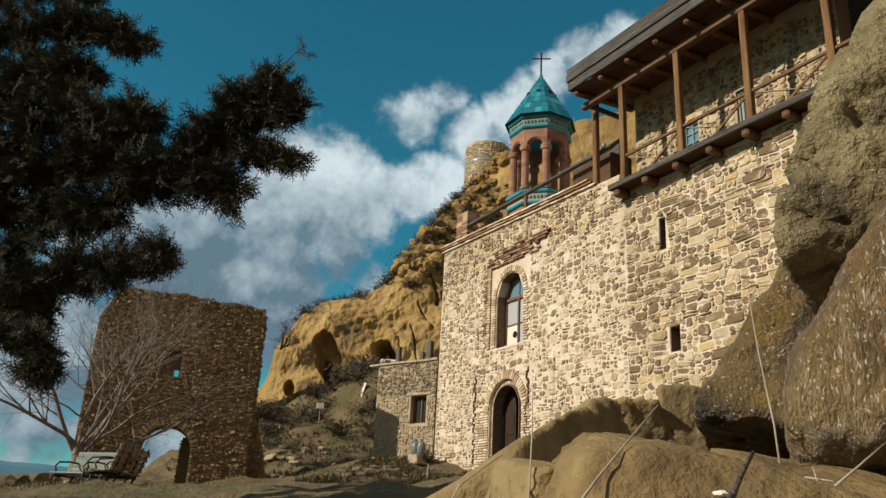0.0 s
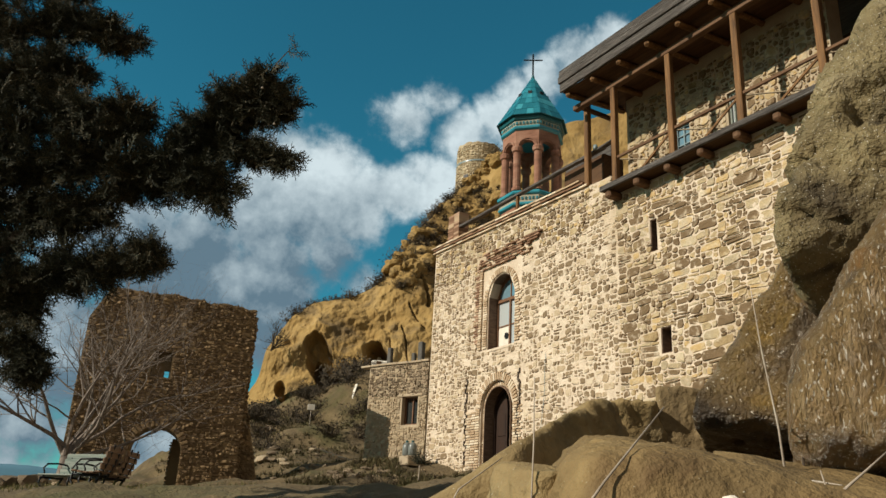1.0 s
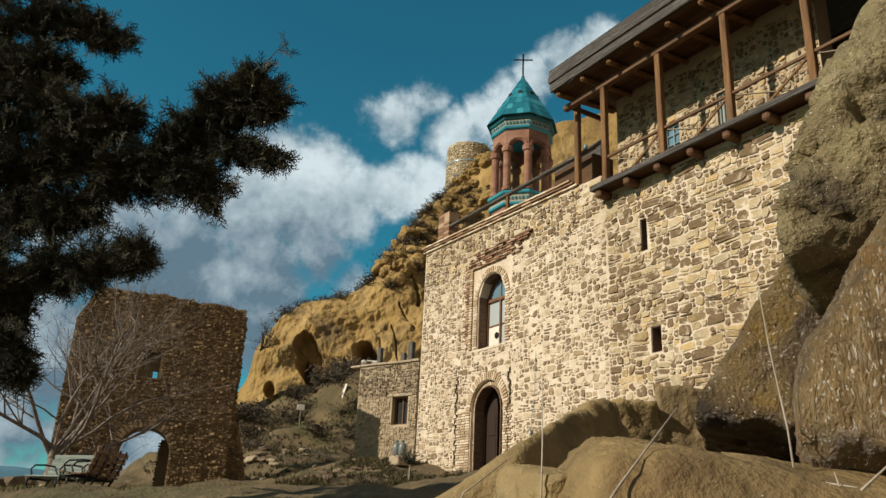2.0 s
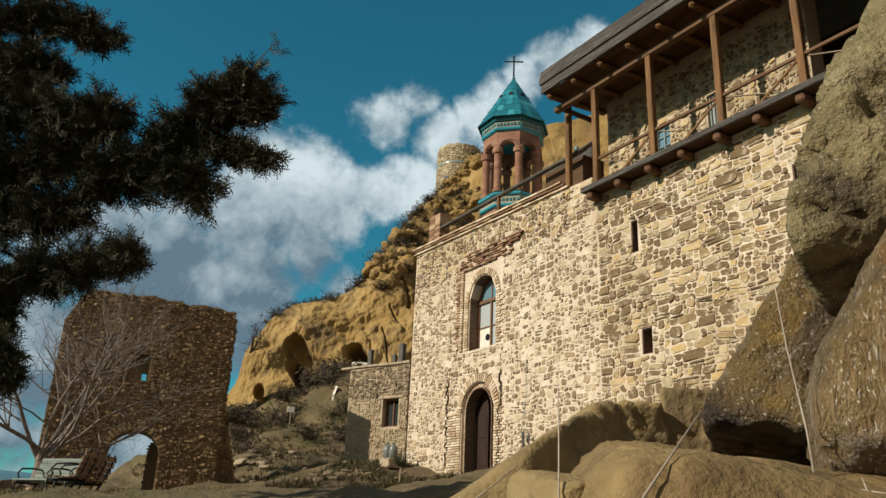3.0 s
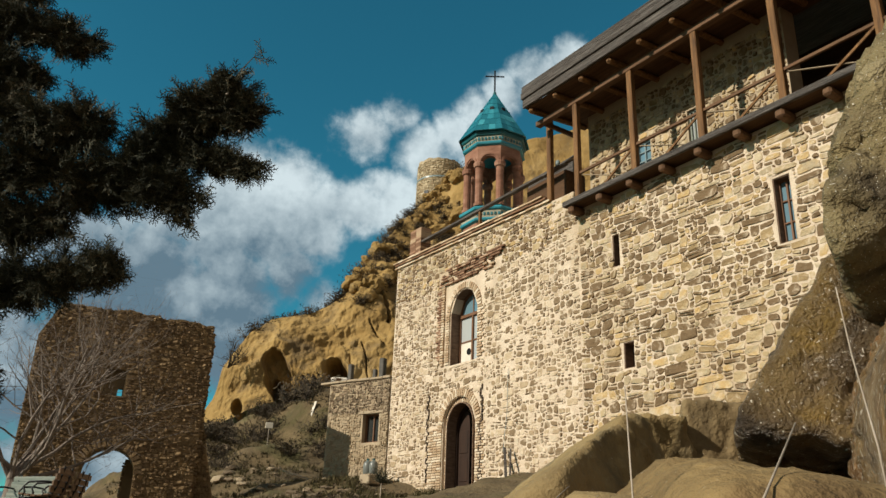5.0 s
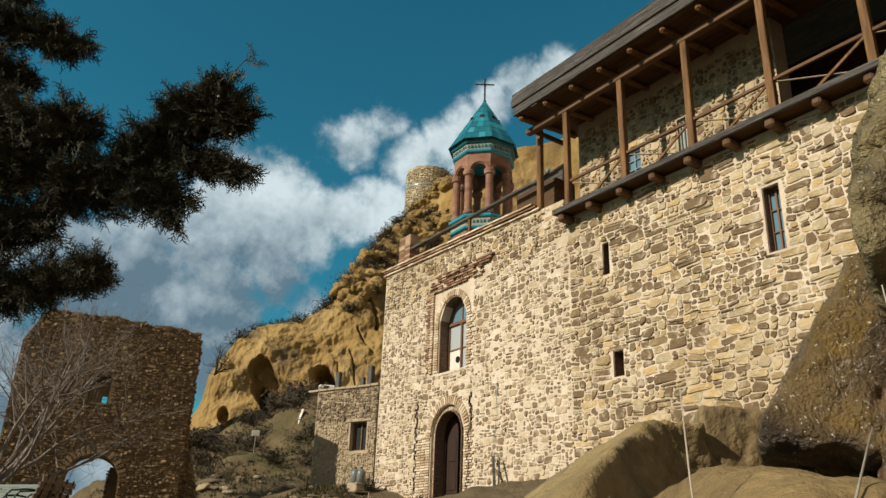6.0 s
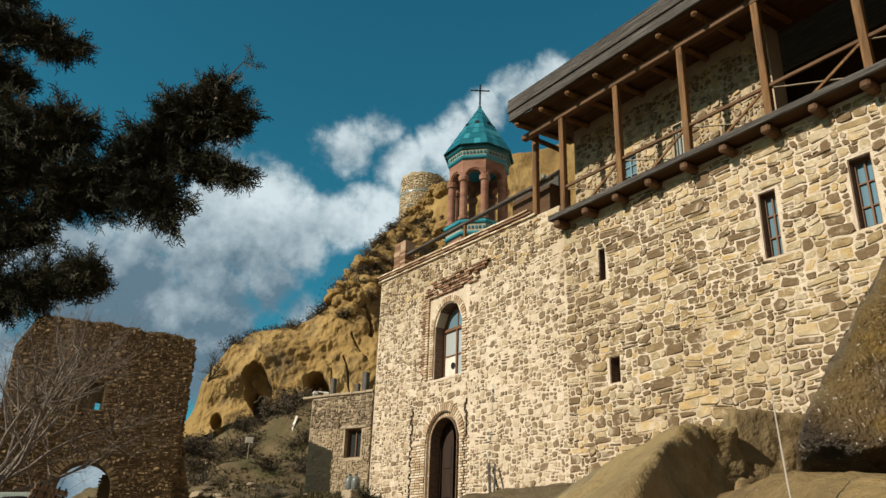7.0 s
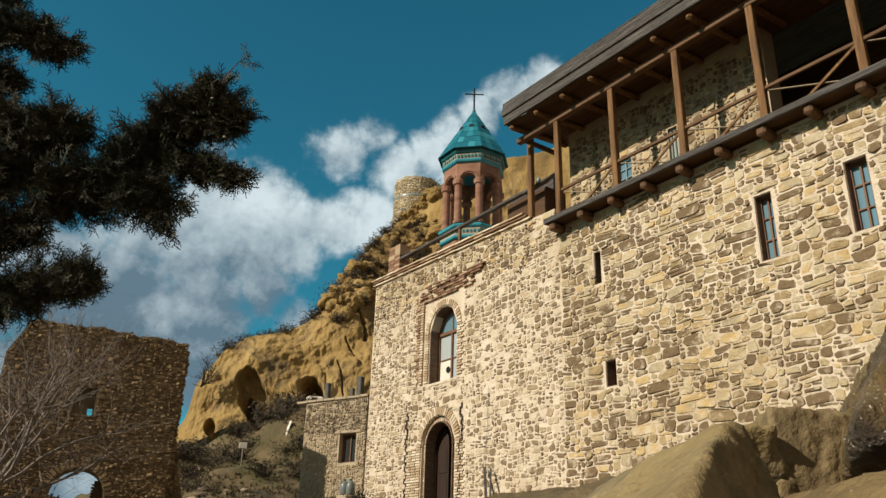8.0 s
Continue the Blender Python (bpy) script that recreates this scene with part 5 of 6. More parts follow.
def spray_templates(rnd, count=10):
    """Small flat sprays of juniper: a stem with forked scaly side shoots. Arrays of verts and quads."""
    out = []
    for _ in range(count):
        v, f = [], []

        def shoot(p, d, up, length, w, level):
            side = d.cross(up).normalized()
            q = p + d * length
            k = len(v)
            th = up * (w * 0.7)
            v.extend([p - side * w + th * 0, p + th, p + side * w, q])
            f.extend([(k, k + 1, k + 3), (k + 1, k + 2, k + 3), (k + 2, k, k + 3)])
            if level < 2:
                n = 7 if level == 0 else 3
                for i in range(n):
                    s = 1 if i % 2 else -1
                    at = p + d * (length * (0.12 + 0.8 * i / n))
                    dd = (d * 0.75 + side * s * rnd.uniform(0.5, 0.9) + up * rnd.uniform(-0.35, 0.35)).normalized()
                    shoot(at, dd, up, length * rnd.uniform(0.36, 0.55) * (1 - 0.35 * i / n), w * 0.8, level + 1)
        shoot(Vector((0, 0, 0)), Vector((0, 1, 0)), Vector((0, 0, 1)), 0.155, 0.0055, 0)
        out.append((np.array([tuple(a) for a in v]), f))
    return out


def build_juniper():
    rnd = random.Random(31)
    t = thing("juniper_tree", "dark green juniper tree with feathery drooping sprays", "tree", at=(-14.75, 9.7, ground_z(-14.75, 9.7) - 0.05))
    o = Vector(t.location)
    v, f = tube([Vector((0, 0, 0)), Vector((0.05, 0, 1.2)), Vector((0.0, 0.05, 3.0)), Vector((0.05, 0, 5.0)), Vector((0, 0, 6.6))], [0.2, 0.17, 0.13, 0.08, 0.03], 10)
    mesh_object("trunk", v, f, M["dark_bark"], t, "", True)
    # limbs: points, and how wide the foliage hangs round them
    limbs = [
        ([(-14.7, 9.6, 2.7), (-13.4, 8.33, 3.42), (-12.52, 7.58, 4.05), (-11.99, 6.99, 4.47), (-11.70, 6.65, 4.95)], 0.36, 1.0),
        ([(-14.7, 9.6, 4.5), (-13.84, 8.6, 5.5), (-13.29, 7.95, 5.62), (-12.72, 7.6, 5.42)], 0.26, 1.0),
        ([(-14.7, 9.6, 2.5), (-13.34, 8.33, 3.08), (-12.77, 7.81, 3.27), (-12.25, 7.4, 3.40)], 0.27, 0.9),
        ([(-14.7, 9.6, 2.1), (-13.5, 8.33, 2.72), (-13.0, 7.82, 2.62), (-12.92, 7.75, 2.38)], 0.24, 0.6),
        ([(-14.7, 9.6, 3.4), (-13.6, 8.33, 4.30), (-13.05, 7.82, 4.66), (-12.55, 7.37, 4.50)], 0.36, 1.1),
        ([(-12.52, 7.58, 4.05), (-12.1, 7.1, 4.28), (-11.78, 6.84, 4.35), (-11.50, 6.55, 4.12)], 0.24, 0.7),
        ([(-14.7, 9.6, 3.0), (-13.9, 8.9, 3.7), (-13.3, 8.3, 3.9), (-12.7, 7.9, 3.75)], 0.36, 1.0),
        ([(-14.7, 9.6, 3.8), (-14.0, 8.7, 4.7), (-13.5, 8.2, 5.0), (-13.2, 8.0, 4.9)], 0.34, 0.9),
        ([(-14.7, 9.6, 5.2), (-14.1, 8.9, 6.1), (-13.6, 8.4, 6.3), (-13.2, 8.2, 6.1)], 0.34, 0.8),
        ([(-14.75, 9.7, 4.6), (-15.4, 10.5, 5.4), (-15.9, 10.9, 5.5)], 0.4, 0.5),
        ([(-14.75, 9.7, 3.4), (-15.3, 9.2, 4.0), (-15.7, 9.0, 4.1)], 0.35, 0.4),
        ([(-14.75, 9.7, 5.6), (-14.5, 10.0, 6.6), (-14.4, 10.1, 7.3)], 0.45, 0.6),
        ([(-14.7, 9.6, 4.0), (-13.7, 8.5, 4.0), (-13.1, 8.0, 4.2), (-12.8, 7.7, 4.25)], 0.34, 1.0),
        ([(-14.7, 9.6, 4.9), (-13.9, 8.6, 4.75), (-13.4, 8.1, 5.15), (-13.1, 7.9, 5.1)], 0.3, 0.9),
        ([(-12.52, 7.58, 4.05), (-12.15, 7.2, 4.1), (-11.95, 7.0, 4.0), (-11.85, 6.9, 3.85)], 0.26, 0.8),
        ([(-12.2, 7.2, 4.3), (-11.9, 6.9, 4.7), (-11.7, 6.7, 4.75), (-11.55, 6.6, 4.6)], 0.22, 1.0),
        ([(-14.7, 9.6, 2.3), (-13.8, 8.8, 3.0), (-13.3, 8.4, 3.1), (-12.95, 8.1, 2.95)], 0.28, 0.8),
    ]
    seats = []
    for pts, spread, dens in limbs:
        sv, sf = [], []
        pts = [Vector(p) - o for p in pts]
        fine = []
        for k in range(len(pts) - 1):
            for i in range(8):
                fine.append(pts[k].lerp(pts[k + 1], i / 8) + Vector((rnd.gauss(0, 0.012), rnd.gauss(0, 0.012), rnd.gauss(0, 0.012))))
        fine.append(pts[-1])
        n = len(fine)
        tube(fine, [0.045 * (1 - 0.85 * i / n) + 0.004 for i in range(n)], 5, sv, sf)
        length = sum((b - a).length for a, b in zip(fine, fine[1:]))
        for _ in range(int(length * 34 * dens) + 5):
            i = min(n - 2, int(rnd.uniform(0.12, 1.0) * (n - 1)))
            p, d = fine[i], (fine[i + 1] - fine[i]).normalized()
            out = (d * rnd.uniform(0.3, 1.2) + Vector((rnd.gauss(0, 0.8), rnd.gauss(0, 0.8), rnd.gauss(-0.1, 0.6)))).normalized()
            L = spread * rnd.uniform(0.35, 1.15) * (1.15 - 0.6 * i / n)
            twig = [p]
            dd = out
            for _k in range(4):
                dd = (dd + Vector((rnd.gauss(0, 0.2), rnd.gauss(0, 0.2), rnd.gauss(-0.04, 0.2)))).normalized()
                twig.append(twig[-1] + dd * L / 4)
            tube(twig, [0.007, 0.006, 0.005, 0.003, 0.002], 3, sv, sf)
            for k in range(1, 5):
                for _j in range(6 if k < 4 else 6):
                    seats.append((twig[k - 1].lerp(twig[k], rnd.random()) if k < 4 else twig[4], (dd * 0.7 + Vector((rnd.gauss(0, 0.55), rnd.gauss(0, 0.55), rnd.gauss(0.0, 0.5)))).normalized()))
        mesh_object("limb", sv, sf, M["dark_bark"], t)
        # the last sprays follow the tip
        for _j in range(6):
            seats.append((fine[-1], ((fine[-1] - fine[-3]).normalized() + Vector((rnd.gauss(0, 0.3), rnd.gauss(0, 0.3), rnd.gauss(0, 0.3)))).normalized()))
    sv, sf = [], []
    # one long thin shoot above the tip
    tip = [Vector(p) - o for p in ((-11.72, 6.7, 4.9), (-11.68, 6.62, 5.02), (-11.62, 6.52, 5.12), (-11.54, 6.5, 5.13))]
    tube(tip, [0.008, 0.006, 0.004, 0.002], 4, sv, sf)
    for p in tip[1:]:
        for _j in range(2):
            seats.append((p, Vector((rnd.gauss(0.3, 0.6), rnd.gauss(0, 0.4), rnd.gauss(0.1, 0.6))).normalized()))
    mesh_object("shoot", sv, sf, M["dark_bark"], t)
    temps = spray_templates(rnd)
    V, F, base = [], [], 0
    for p, d in seats:
        tv, tf = rnd.choice(temps)
        d = Vector(d)
        q = d.to_track_quat("Y", "Z").to_matrix() @ Matrix.Rotation(rnd.uniform(0, 6.28), 3, "Y")
        s = rnd.uniform(0.7, 1.25)
        V.append(tv @ np.array(q.transposed()) * s + np.array(p))
        F.extend(tuple(base + i for i in q3) for q3 in tf)
        base += len(tv)
    V = np.concatenate(V)
    me = bpy.data.meshes.new("crown")
    me.from_pydata(V.tolist(), [], F)
    me.materials.append(M["juniper"])
    ob = new("crown", me)
    ob.parent = t
    tagged(ob, "dark green scaly juniper foliage")
    # pale ripe cones near the tip
    v, f = [], []
    for _ in range(26):
        c = Vector((-11.68, 6.66, 4.62)) - o + Vector((rnd.gauss(0, 0.07), rnd.gauss(0, 0.1), rnd.gauss(0, 0.10)))
        bm_pts = ngon(6, 0.012, 0)
        k = len(v)
        v.extend([c + Vector((0, 0, 0.012)), c - Vector((0, 0, 0.012))] + [c + p for p in bm_pts])
        f.extend([(k, k + 2 + i, k + 2 + (i + 1) % 6) for i in range(6)] + [(k + 1, k + 2 + (i + 1) % 6, k + 2 + i) for i in range(6)])
    tagged(mesh_object("cones", v, f, M["stalk"], t, "pale brown ripe cones", True), kind="stuff")
    return t


build_juniper()


def twig_clump(rnd, size, n, mat_leaf):
    """Verts and faces of a dense low shrub of crooked twigs."""
    v, f = [], []
    for _ in range(n):
        a, e = rnd.uniform(0, 6.28), rnd.uniform(0.15, 1.4)
        d = Vector((math.cos(a) * math.cos(e), math.sin(a) * math.cos(e), math.sin(e)))
        p = Vector((rnd.gauss(0, 0.15), rnd.gauss(0, 0.15), 0)) * size
        pts = [p]
        for k in range(3):
            d = (d + Vector((rnd.gauss(0, 0.3), rnd.gauss(0, 0.3), rnd.gauss(0, 0.25)))).normalized()
            pts.append(pts[-1] + d * size * rnd.uniform(0.2, 0.4))
        tube(pts, [0.012 * size + 0.003, 0.009 * size + 0.003, 0.006 * size + 0.002, 0.003], 3, v, f)
        for k in range(5):
            q = pts[rnd.randint(1, 3)]
            g = Vector((rnd.gauss(0, 1), rnd.gauss(0, 1), rnd.gauss(0.2, 1))).normalized() * size * rnd.uniform(0.1, 0.24)
            s = g.orthogonal().normalized() * size * 0.028
            k0 = len(v)
            v.extend([q, q + g * 0.5 + s, q + g, q + g * 0.5 - s])
            f.append((k0, k0 + 1, k0 + 2, k0 + 3))
    return v, f


def cliff_top(x, y):
    hit, place, _, _ = cliff.ray_cast(Vector((x, y, 200)), Vector((0, 0, -1)))
    return place.z if hit else None


def build_scrub():
    rnd = random.Random(77)
    kinds = []
    for k in range(6):
        v, f = twig_clump(rnd, 1.0, 46, None)
        me = bpy.data.meshes.new("dry_shrub")
        me.from_pydata([tuple(p) for p in v], [], f)
        me.materials.append(M["dry_bush"])
        kinds.append(me)
    def put(x, y, z, s, label="low leafless brown shrub on the rocky slope"):
        ob = new("dry_shrub", rnd.choice(kinds))
        ob.matrix_basis = pose(x, y, z - 0.06 * s, 0, 0, rnd.uniform(0, 360)) @ Matrix.Diagonal((s, s, s * rnd.uniform(0.7, 1.1), 1))
        tagged(ob, label, "shrub", "dry shrubs on the hill")
    # along the crest
    for i in range(95):
        s = rnd.uniform(0.28, 0.84)
        p = along(CREST, s)
        x, y = p.x + rnd.uniform(-0.3, 1.0), p.y + rnd.uniform(-0.2, 1.6)
        z = cliff_top(x, y)
        if z is not None:
            put(x, y, z, rnd.uniform(0.45, 1.1), "dark leafless shrub on the cliff edge")
    # slope below the cliff
    for i in range(80):
        x, y = rnd.uniform(-3.2, 6), rnd.uniform(34, 43.5)
        if abs(x - (y - 0.83) * 0.395 + 13.3) < 0.9 and y < 37:
            continue
        put(x, y, ground_z(x, y), rnd.uniform(0.5, 1.25))
    for i in range(14):
        x, y = rnd.uniform(-5, -0.5), rnd.uniform(17.5, 25)
        put(x, y, ground_z(x, y), rnd.uniform(0.15, 0.35), "small dry brown weed on bare earth")
    put(-4.84, 17.8, ground_z(-4.84, 17.8), 0.55, "dark round shrub on the bare slope")
    put(-4.80, 17.85, ground_z(-4.8, 17.85), 0.5, "dark round shrub on the bare slope")
    put(-0.9, 30.2, ground_z(-0.9, 30.2), 0.9, "reddish dry shrub beside the annex")


build_scrub()


def build_crest_rubble():
    """Weathered blocks and dark scrub on the steep ground under the watchtower."""
    rnd = random.Random(83)
    kinds = []
    for k in range(6):
        bm = bmesh.new()
        bmesh.ops.create_icosphere(bm, subdivisions=3, radius=1)
        for v in bm.verts:
            p = v.co.normalized()
            v.co = p * (1 + 0.4 * noise.noise(p * 1.3 + Vector((k * 4, 2, 1))) + 0.14 * noise.fractal(p * 4 + Vector((k, 7, 3)), 0.9, 2.0, 3))
        me = bpy.data.meshes.new("crag")
        bm.to_mesh(me)
        bm.free()
        me.materials.append(M["sandstone"])
        kinds.append(me)
    shrub_kinds = []
    for k in range(3):
        v, f = twig_clump(rnd, 1.0, 60, None)
        me = bpy.data.meshes.new("dry_shrub")
        me.from_pydata([tuple(p) for p in v], [], f)
        me.materials.append(M["dry_bush"])
        shrub_kinds.append(me)
    n = 120 + 26
    for i in range(190):
        col, row = int(rnd.uniform(0.60, 0.84) * 619), int(rnd.uniform(88, 125))
        p = cliff.data.vertices[col * n + row].co
        if i % 2:
            s = rnd.uniform(0.25, 0.9) * rnd.uniform(0.5, 1.0)
            ob = new("crag", rnd.choice(kinds))
            ob.matrix_basis = pose(p.x, p.y, p.z, rnd.uniform(-30, 30), rnd.uniform(-30, 30), rnd.uniform(0, 360)) @ Matrix.Diagonal((s * 1.2, s, s * 0.8, 1))
            tagged(ob, "weathered ochre sandstone block jutting from the crest", "rock", "crags below the watchtower")
        else:
            s = rnd.uniform(0.5, 1.1)
            ob = new("dry_shrub", rnd.choice(shrub_kinds))
            ob.matrix_basis = pose(p.x, p.y, p.z - 0.1, 0, 0, rnd.uniform(0, 360)) @ Matrix.Diagonal((s, s, s * 0.8, 1))
            tagged(ob, "dark leafless shrub on the cliff edge", "shrub", "dry shrubs on the hill")


build_crest_rubble()


def build_stake_shrub():
    t = thing("staked_shrub", "small dark clipped shrub tied to a pale stake", "shrub", at=(-3.0, 19.12, ground_z(-3.0, 19.12)))
    v, f = tube([(0, 0, -0.1), (0.02, 0, 0.7)], [0.02, 0.015], 6)
    mesh_object("stake", v, f, M["stalk"], t, "pale wooden stake")
    v, f = twig_clump(random.Random(4), 0.42, 70, None)
    ob = mesh_object("foliage", v, f, M["juniper"], t)
    ob.location = (0.02, 0, 0.55)
    return t


build_stake_shrub()

# second, reddish leafless tree on the skyline
ridge_tree = thing("skyline_tree", "small bare tree on the skyline", "tree", at=(1.5, 45.6, (cliff_top(1.5, 45.6) or 11.0) - 0.1))
v, f = [], []
rt = random.Random(6)
for _ in range(5):
    branch(rt, Vector((0, 0, 0)), Vector((rt.gauss(0, 0.5), rt.gauss(0, 0.3), 1)).normalized(), 1.5, 0.05, 1, v, f, 0.25, 0.1, None, 3)
mesh_object("crown", v, f, M["dry_bush"], ridge_tree)


# ---- grass, scattered stones, small things on the ground ----
def build_grass():
    rnd = random.Random(41)
    v, f = [], []
    for _ in range(7000):
        x, y = rnd.uniform(-15, -6.5), rnd.uniform(12.5, 19.5)
        z = ground_z(x, y)
        for _k in range(2):
            h, a = rnd.uniform(0.03, 0.10), rnd.uniform(0, 6.28)
            w, l = 0.006, rnd.uniform(0, 0.06)
            k = len(v)
            v.extend([(x - w * math.sin(a), y + w * math.cos(a), z - 0.01), (x + w * math.sin(a), y - w * math.cos(a), z - 0.01), (x + l * math.cos(a), y + l * math.sin(a), z + h)])
            f.append((k, k + 1, k + 2))
    return tagged(mesh_object("grass", v, f, M["grass"]), "short yellow-green grass by the benches", "grass", kind="stuff")


build_grass()


def build_tufts():
    """Dry tufts and low weeds over the slope."""
    rnd = random.Random(43)
    v, f = [], []
    for _ in range(9000):
        if rnd.random() < 0.4:
            x, y = rnd.uniform(-5.5, -0.3), rnd.uniform(17.5, 27)
        else:
            x, y = rnd.uniform(-4.5, 5), rnd.uniform(27, 44)
        if noise.noise(Vector((x * 0.6, y * 0.6, 4))) < -0.1:
            continue
        z, s = ground_z(x, y), rnd.uniform(0.5, 1.6)
        for _k in range(9):
            h, a, w = rnd.uniform(0.05, 0.16) * s, rnd.uniform(0, 6.28), 0.012 * s
            l = rnd.uniform(0.02, 0.12) * s
            k = len(v)
            v.extend([(x - w * math.sin(a), y + w * math.cos(a), z - 0.02), (x + w * math.sin(a), y - w * math.cos(a), z - 0.02), (x + l * math.cos(a), y + l * math.sin(a), z + h)])
            f.append((k, k + 1, k + 2))
    return tagged(mesh_object("dry_tufts", v, f, M["tuft"]), "dry brown tufts and weeds on the slope", "grass", kind="stuff")


build_tufts()


def build_loose_stones():
    rnd = random.Random(51)
    kinds = []
    for k in range(8):
        bm = bmesh.new()
        bmesh.ops.create_icosphere(bm, subdivisions=2, radius=1)
        off = Vector((k * 5, 1, 2))
        for p in bm.verts:
            p.co *= 1 + 0.45 * noise.noise(p.co * 1.4 + off)
            p.co.z *= 0.6
        me = bpy.data.meshes.new("loose_stone")
        bm.to_mesh(me)
        bm.free()
        me.materials.append(M["annex_stone"])
        kinds.append(me)
    spots = []
    for _ in range(60):
        spots.append((rnd.uniform(-5.5, -0.4), rnd.uniform(18, 25.5), rnd.uniform(0.03, 0.11)))
    for _ in range(70):
        spots.append((rnd.uniform(-4.4, 0.5), rnd.uniform(28, 41), rnd.uniform(0.08, 0.3)))
    for _ in range(40):
        spots.append((rnd.uniform(-4.6, -2.5), rnd.uniform(20, 27), rnd.uniform(0.06, 0.2)))
    for x, y, s in spots:
        ob = new("loose_stone", rnd.choice(kinds))
        ob.matrix_basis = pose(x, y, ground_z(x, y) + s * 0.15, rnd.uniform(-20, 20), rnd.uniform(-20, 20), rnd.uniform(0, 360)) @ Matrix.Diagonal((s * rnd.uniform(0.8, 1.4), s, s * rnd.uniform(0.6, 1.0), 1))
        tagged(ob, "loose brown fieldstone lying on the bare slope", "stone", "loose stones on the slope")
    for x, y, s in ((-12.6, 19.8, 0.42), (-12.1, 20.2, 0.36), (-11.7, 20.0, 0.40), (-13.1, 20.3, 0.4), (-11.3, 19.9, 0.26)):
        ob = new("border_stone", rnd.choice(kinds))
        ob.matrix_basis = pose(x, y, ground_z(x, y) + s * 0.2, 0, 0, rnd.uniform(0, 360)) @ Matrix.Diagonal((s, s * 0.8, s * 0.8, 1))
        tagged(ob, "large rounded tan stone beside the bare tree", "stone", "border stones")


build_loose_stones()

sign = thing("sign", "small white notice board on a thin post", "sign", at=(0.67, 36.2, ground_z(0.67, 36.2)))
v, f = tube([(0, 0, -0.1), (0, 0, 0.85)], [0.018, 0.018], 6)
mesh_object("post", v, f, M["stalk"], sign)
part("board", box_bm((-0.17, -0.015, 0.80), (0.17, 0.015, 1.06), 0.01, None, Matrix.Rotation(radians(-15), 4, "Z")), M["plaster"], sign, "white board")
for dx in (0.0, 0.22):
    jug = thing("water_jug", "blue-grey plastic water jug beside the annex", "jug", group="water jugs", at=(-0.95 + dx * 0.4, 23.6 - dx, ground_z(-0.95, 23.5) + 0.25))
    part("body", lathe_bm([(0.12, 0), (0.14, 0.03), (0.14, 0.3), (0.10, 0.38), (0.04, 0.43)], 16), M["bottle"], jug, "", True)
    part("cap", lathe_bm([(0.045, 0.43), (0.045, 0.48)], 12), M["teal_dark"], jug)
wall_stub = thing("plinth_stone", "pale block the water jugs stand on", "block", at=(-0.92, 23.5, ground_z(-0.95, 23.5) - 0.05))
part("block", box_bm((-0.2, -0.3, 0), (0.25, 0.3, 0.3), 0.03), M["annex_mortar"], wall_stub)
tagged(part("board", beam_bm((3.2, 37.4, ground_z(3.2, 37.4) - 0.12), (3.5, 37.5, ground_z(3.2, 37.4) + 0.75), 0.16, 0.04), M["plaster"]), "pale board leaning on the slope", "board")
tagged(part("metal_sheet", box_bm((-0.8, -0.35, 0), (0.8, 0.35, 0.03), 0.005, None, pose(-1.75, 26.6, ground_z(-1.75, 26.6) + 0.12, 18, 8, 20)), M["annex_mortar"]), "grey sheet lying on the ground", "sheet")
tagged(part("bundle", beam_bm((-0.35, 17.4, 3.2), (-0.12, 17.75, 4.0), 0.07, 0.05), M["wood_grey"]), "grey split stick leaning on the wall", "stick")
tagged(part("bundle", beam_bm((-0.38, 17.2, 3.2), (-0.12, 17.5, 3.95), 0.05, 0.06), M["wood_grey"]), "grey split stick leaning on the wall", "stick")

# whitewashed front wall in a cave
cave_front = thing("cave_front", "small whitewashed wall closing a cave", "wall", at=(5.25, 38.7, ground_z(5.25, 38.7) - 0.1))
part("wall", box_bm((-0.42, -0.12, 0), (0.5, 0.12, 0.78), 0.09, None, Matrix.Rotation(radians(-25), 4, "Z")), M["plaster"], cave_front)
# the doorway is a solid block, its inner shade given by dark colour
part("doorway", box_bm((-0.15, -0.14, 0.1), (0.12, 0.1, 0.72), 0.02, None, Matrix.Rotation(radians(-25), 4, "Z")), M["wood_dark"], cave_front, "dark block standing for the shade in a small doorway")


# ---- dry stalks on the bank ----
def stalk(pts, r, label="thin dry grey plant stalk rising from the rocks", mat="stalk"):
    n = len(pts)
    v, f = tube(pts, [r * (1 - 0.6 * i / (n - 1)) for i in range(n)], 6)
    tagged(mesh_object("dry_stalk", v, f, M[mat], None, "", True), label, "stalk", "dry stalks")


stalk([(-12.86, 1.46, 1.35), (-12.8466, 1.477, 1.406), (-12.8329, 1.4922, 1.463), (-12.8266, 1.5001, 1.531)], 0.0013)
stalk([(-12.435, 1.50, 1.42), (-12.44, 1.503, 1.52), (-12.448, 1.512, 1.62), (-12.455, 1.515, 1.70)], 0.0017)
stalk([(-12.90, 1.36, 1.38), (-12.848, 1.375, 1.423), (-12.745, 1.403, 1.50)], 0.0016)
stalk([(-12.95, 1.52, 1.33), (-12.85, 1.60, 1.42), (-12.78, 1.62, 1.46)], 0.0013)
stalk([(-12.40, 1.50, 1.45), (-12.36, 1.53, 1.54), (-12.332, 1.546, 1.64)], 0.0020, "thin dark plant stalk against the rusty rock", "dark_bark")
stalk([(-12.5348, 1.3663, 1.4349), (-12.4897, 1.3633, 1.4608), (-12.4415, 1.3585, 1.4903)], 0.0018)
stalk([(-12.5234, 1.4059, 1.4476), (-12.5336, 1.3656, 1.4418)], 0.0014)
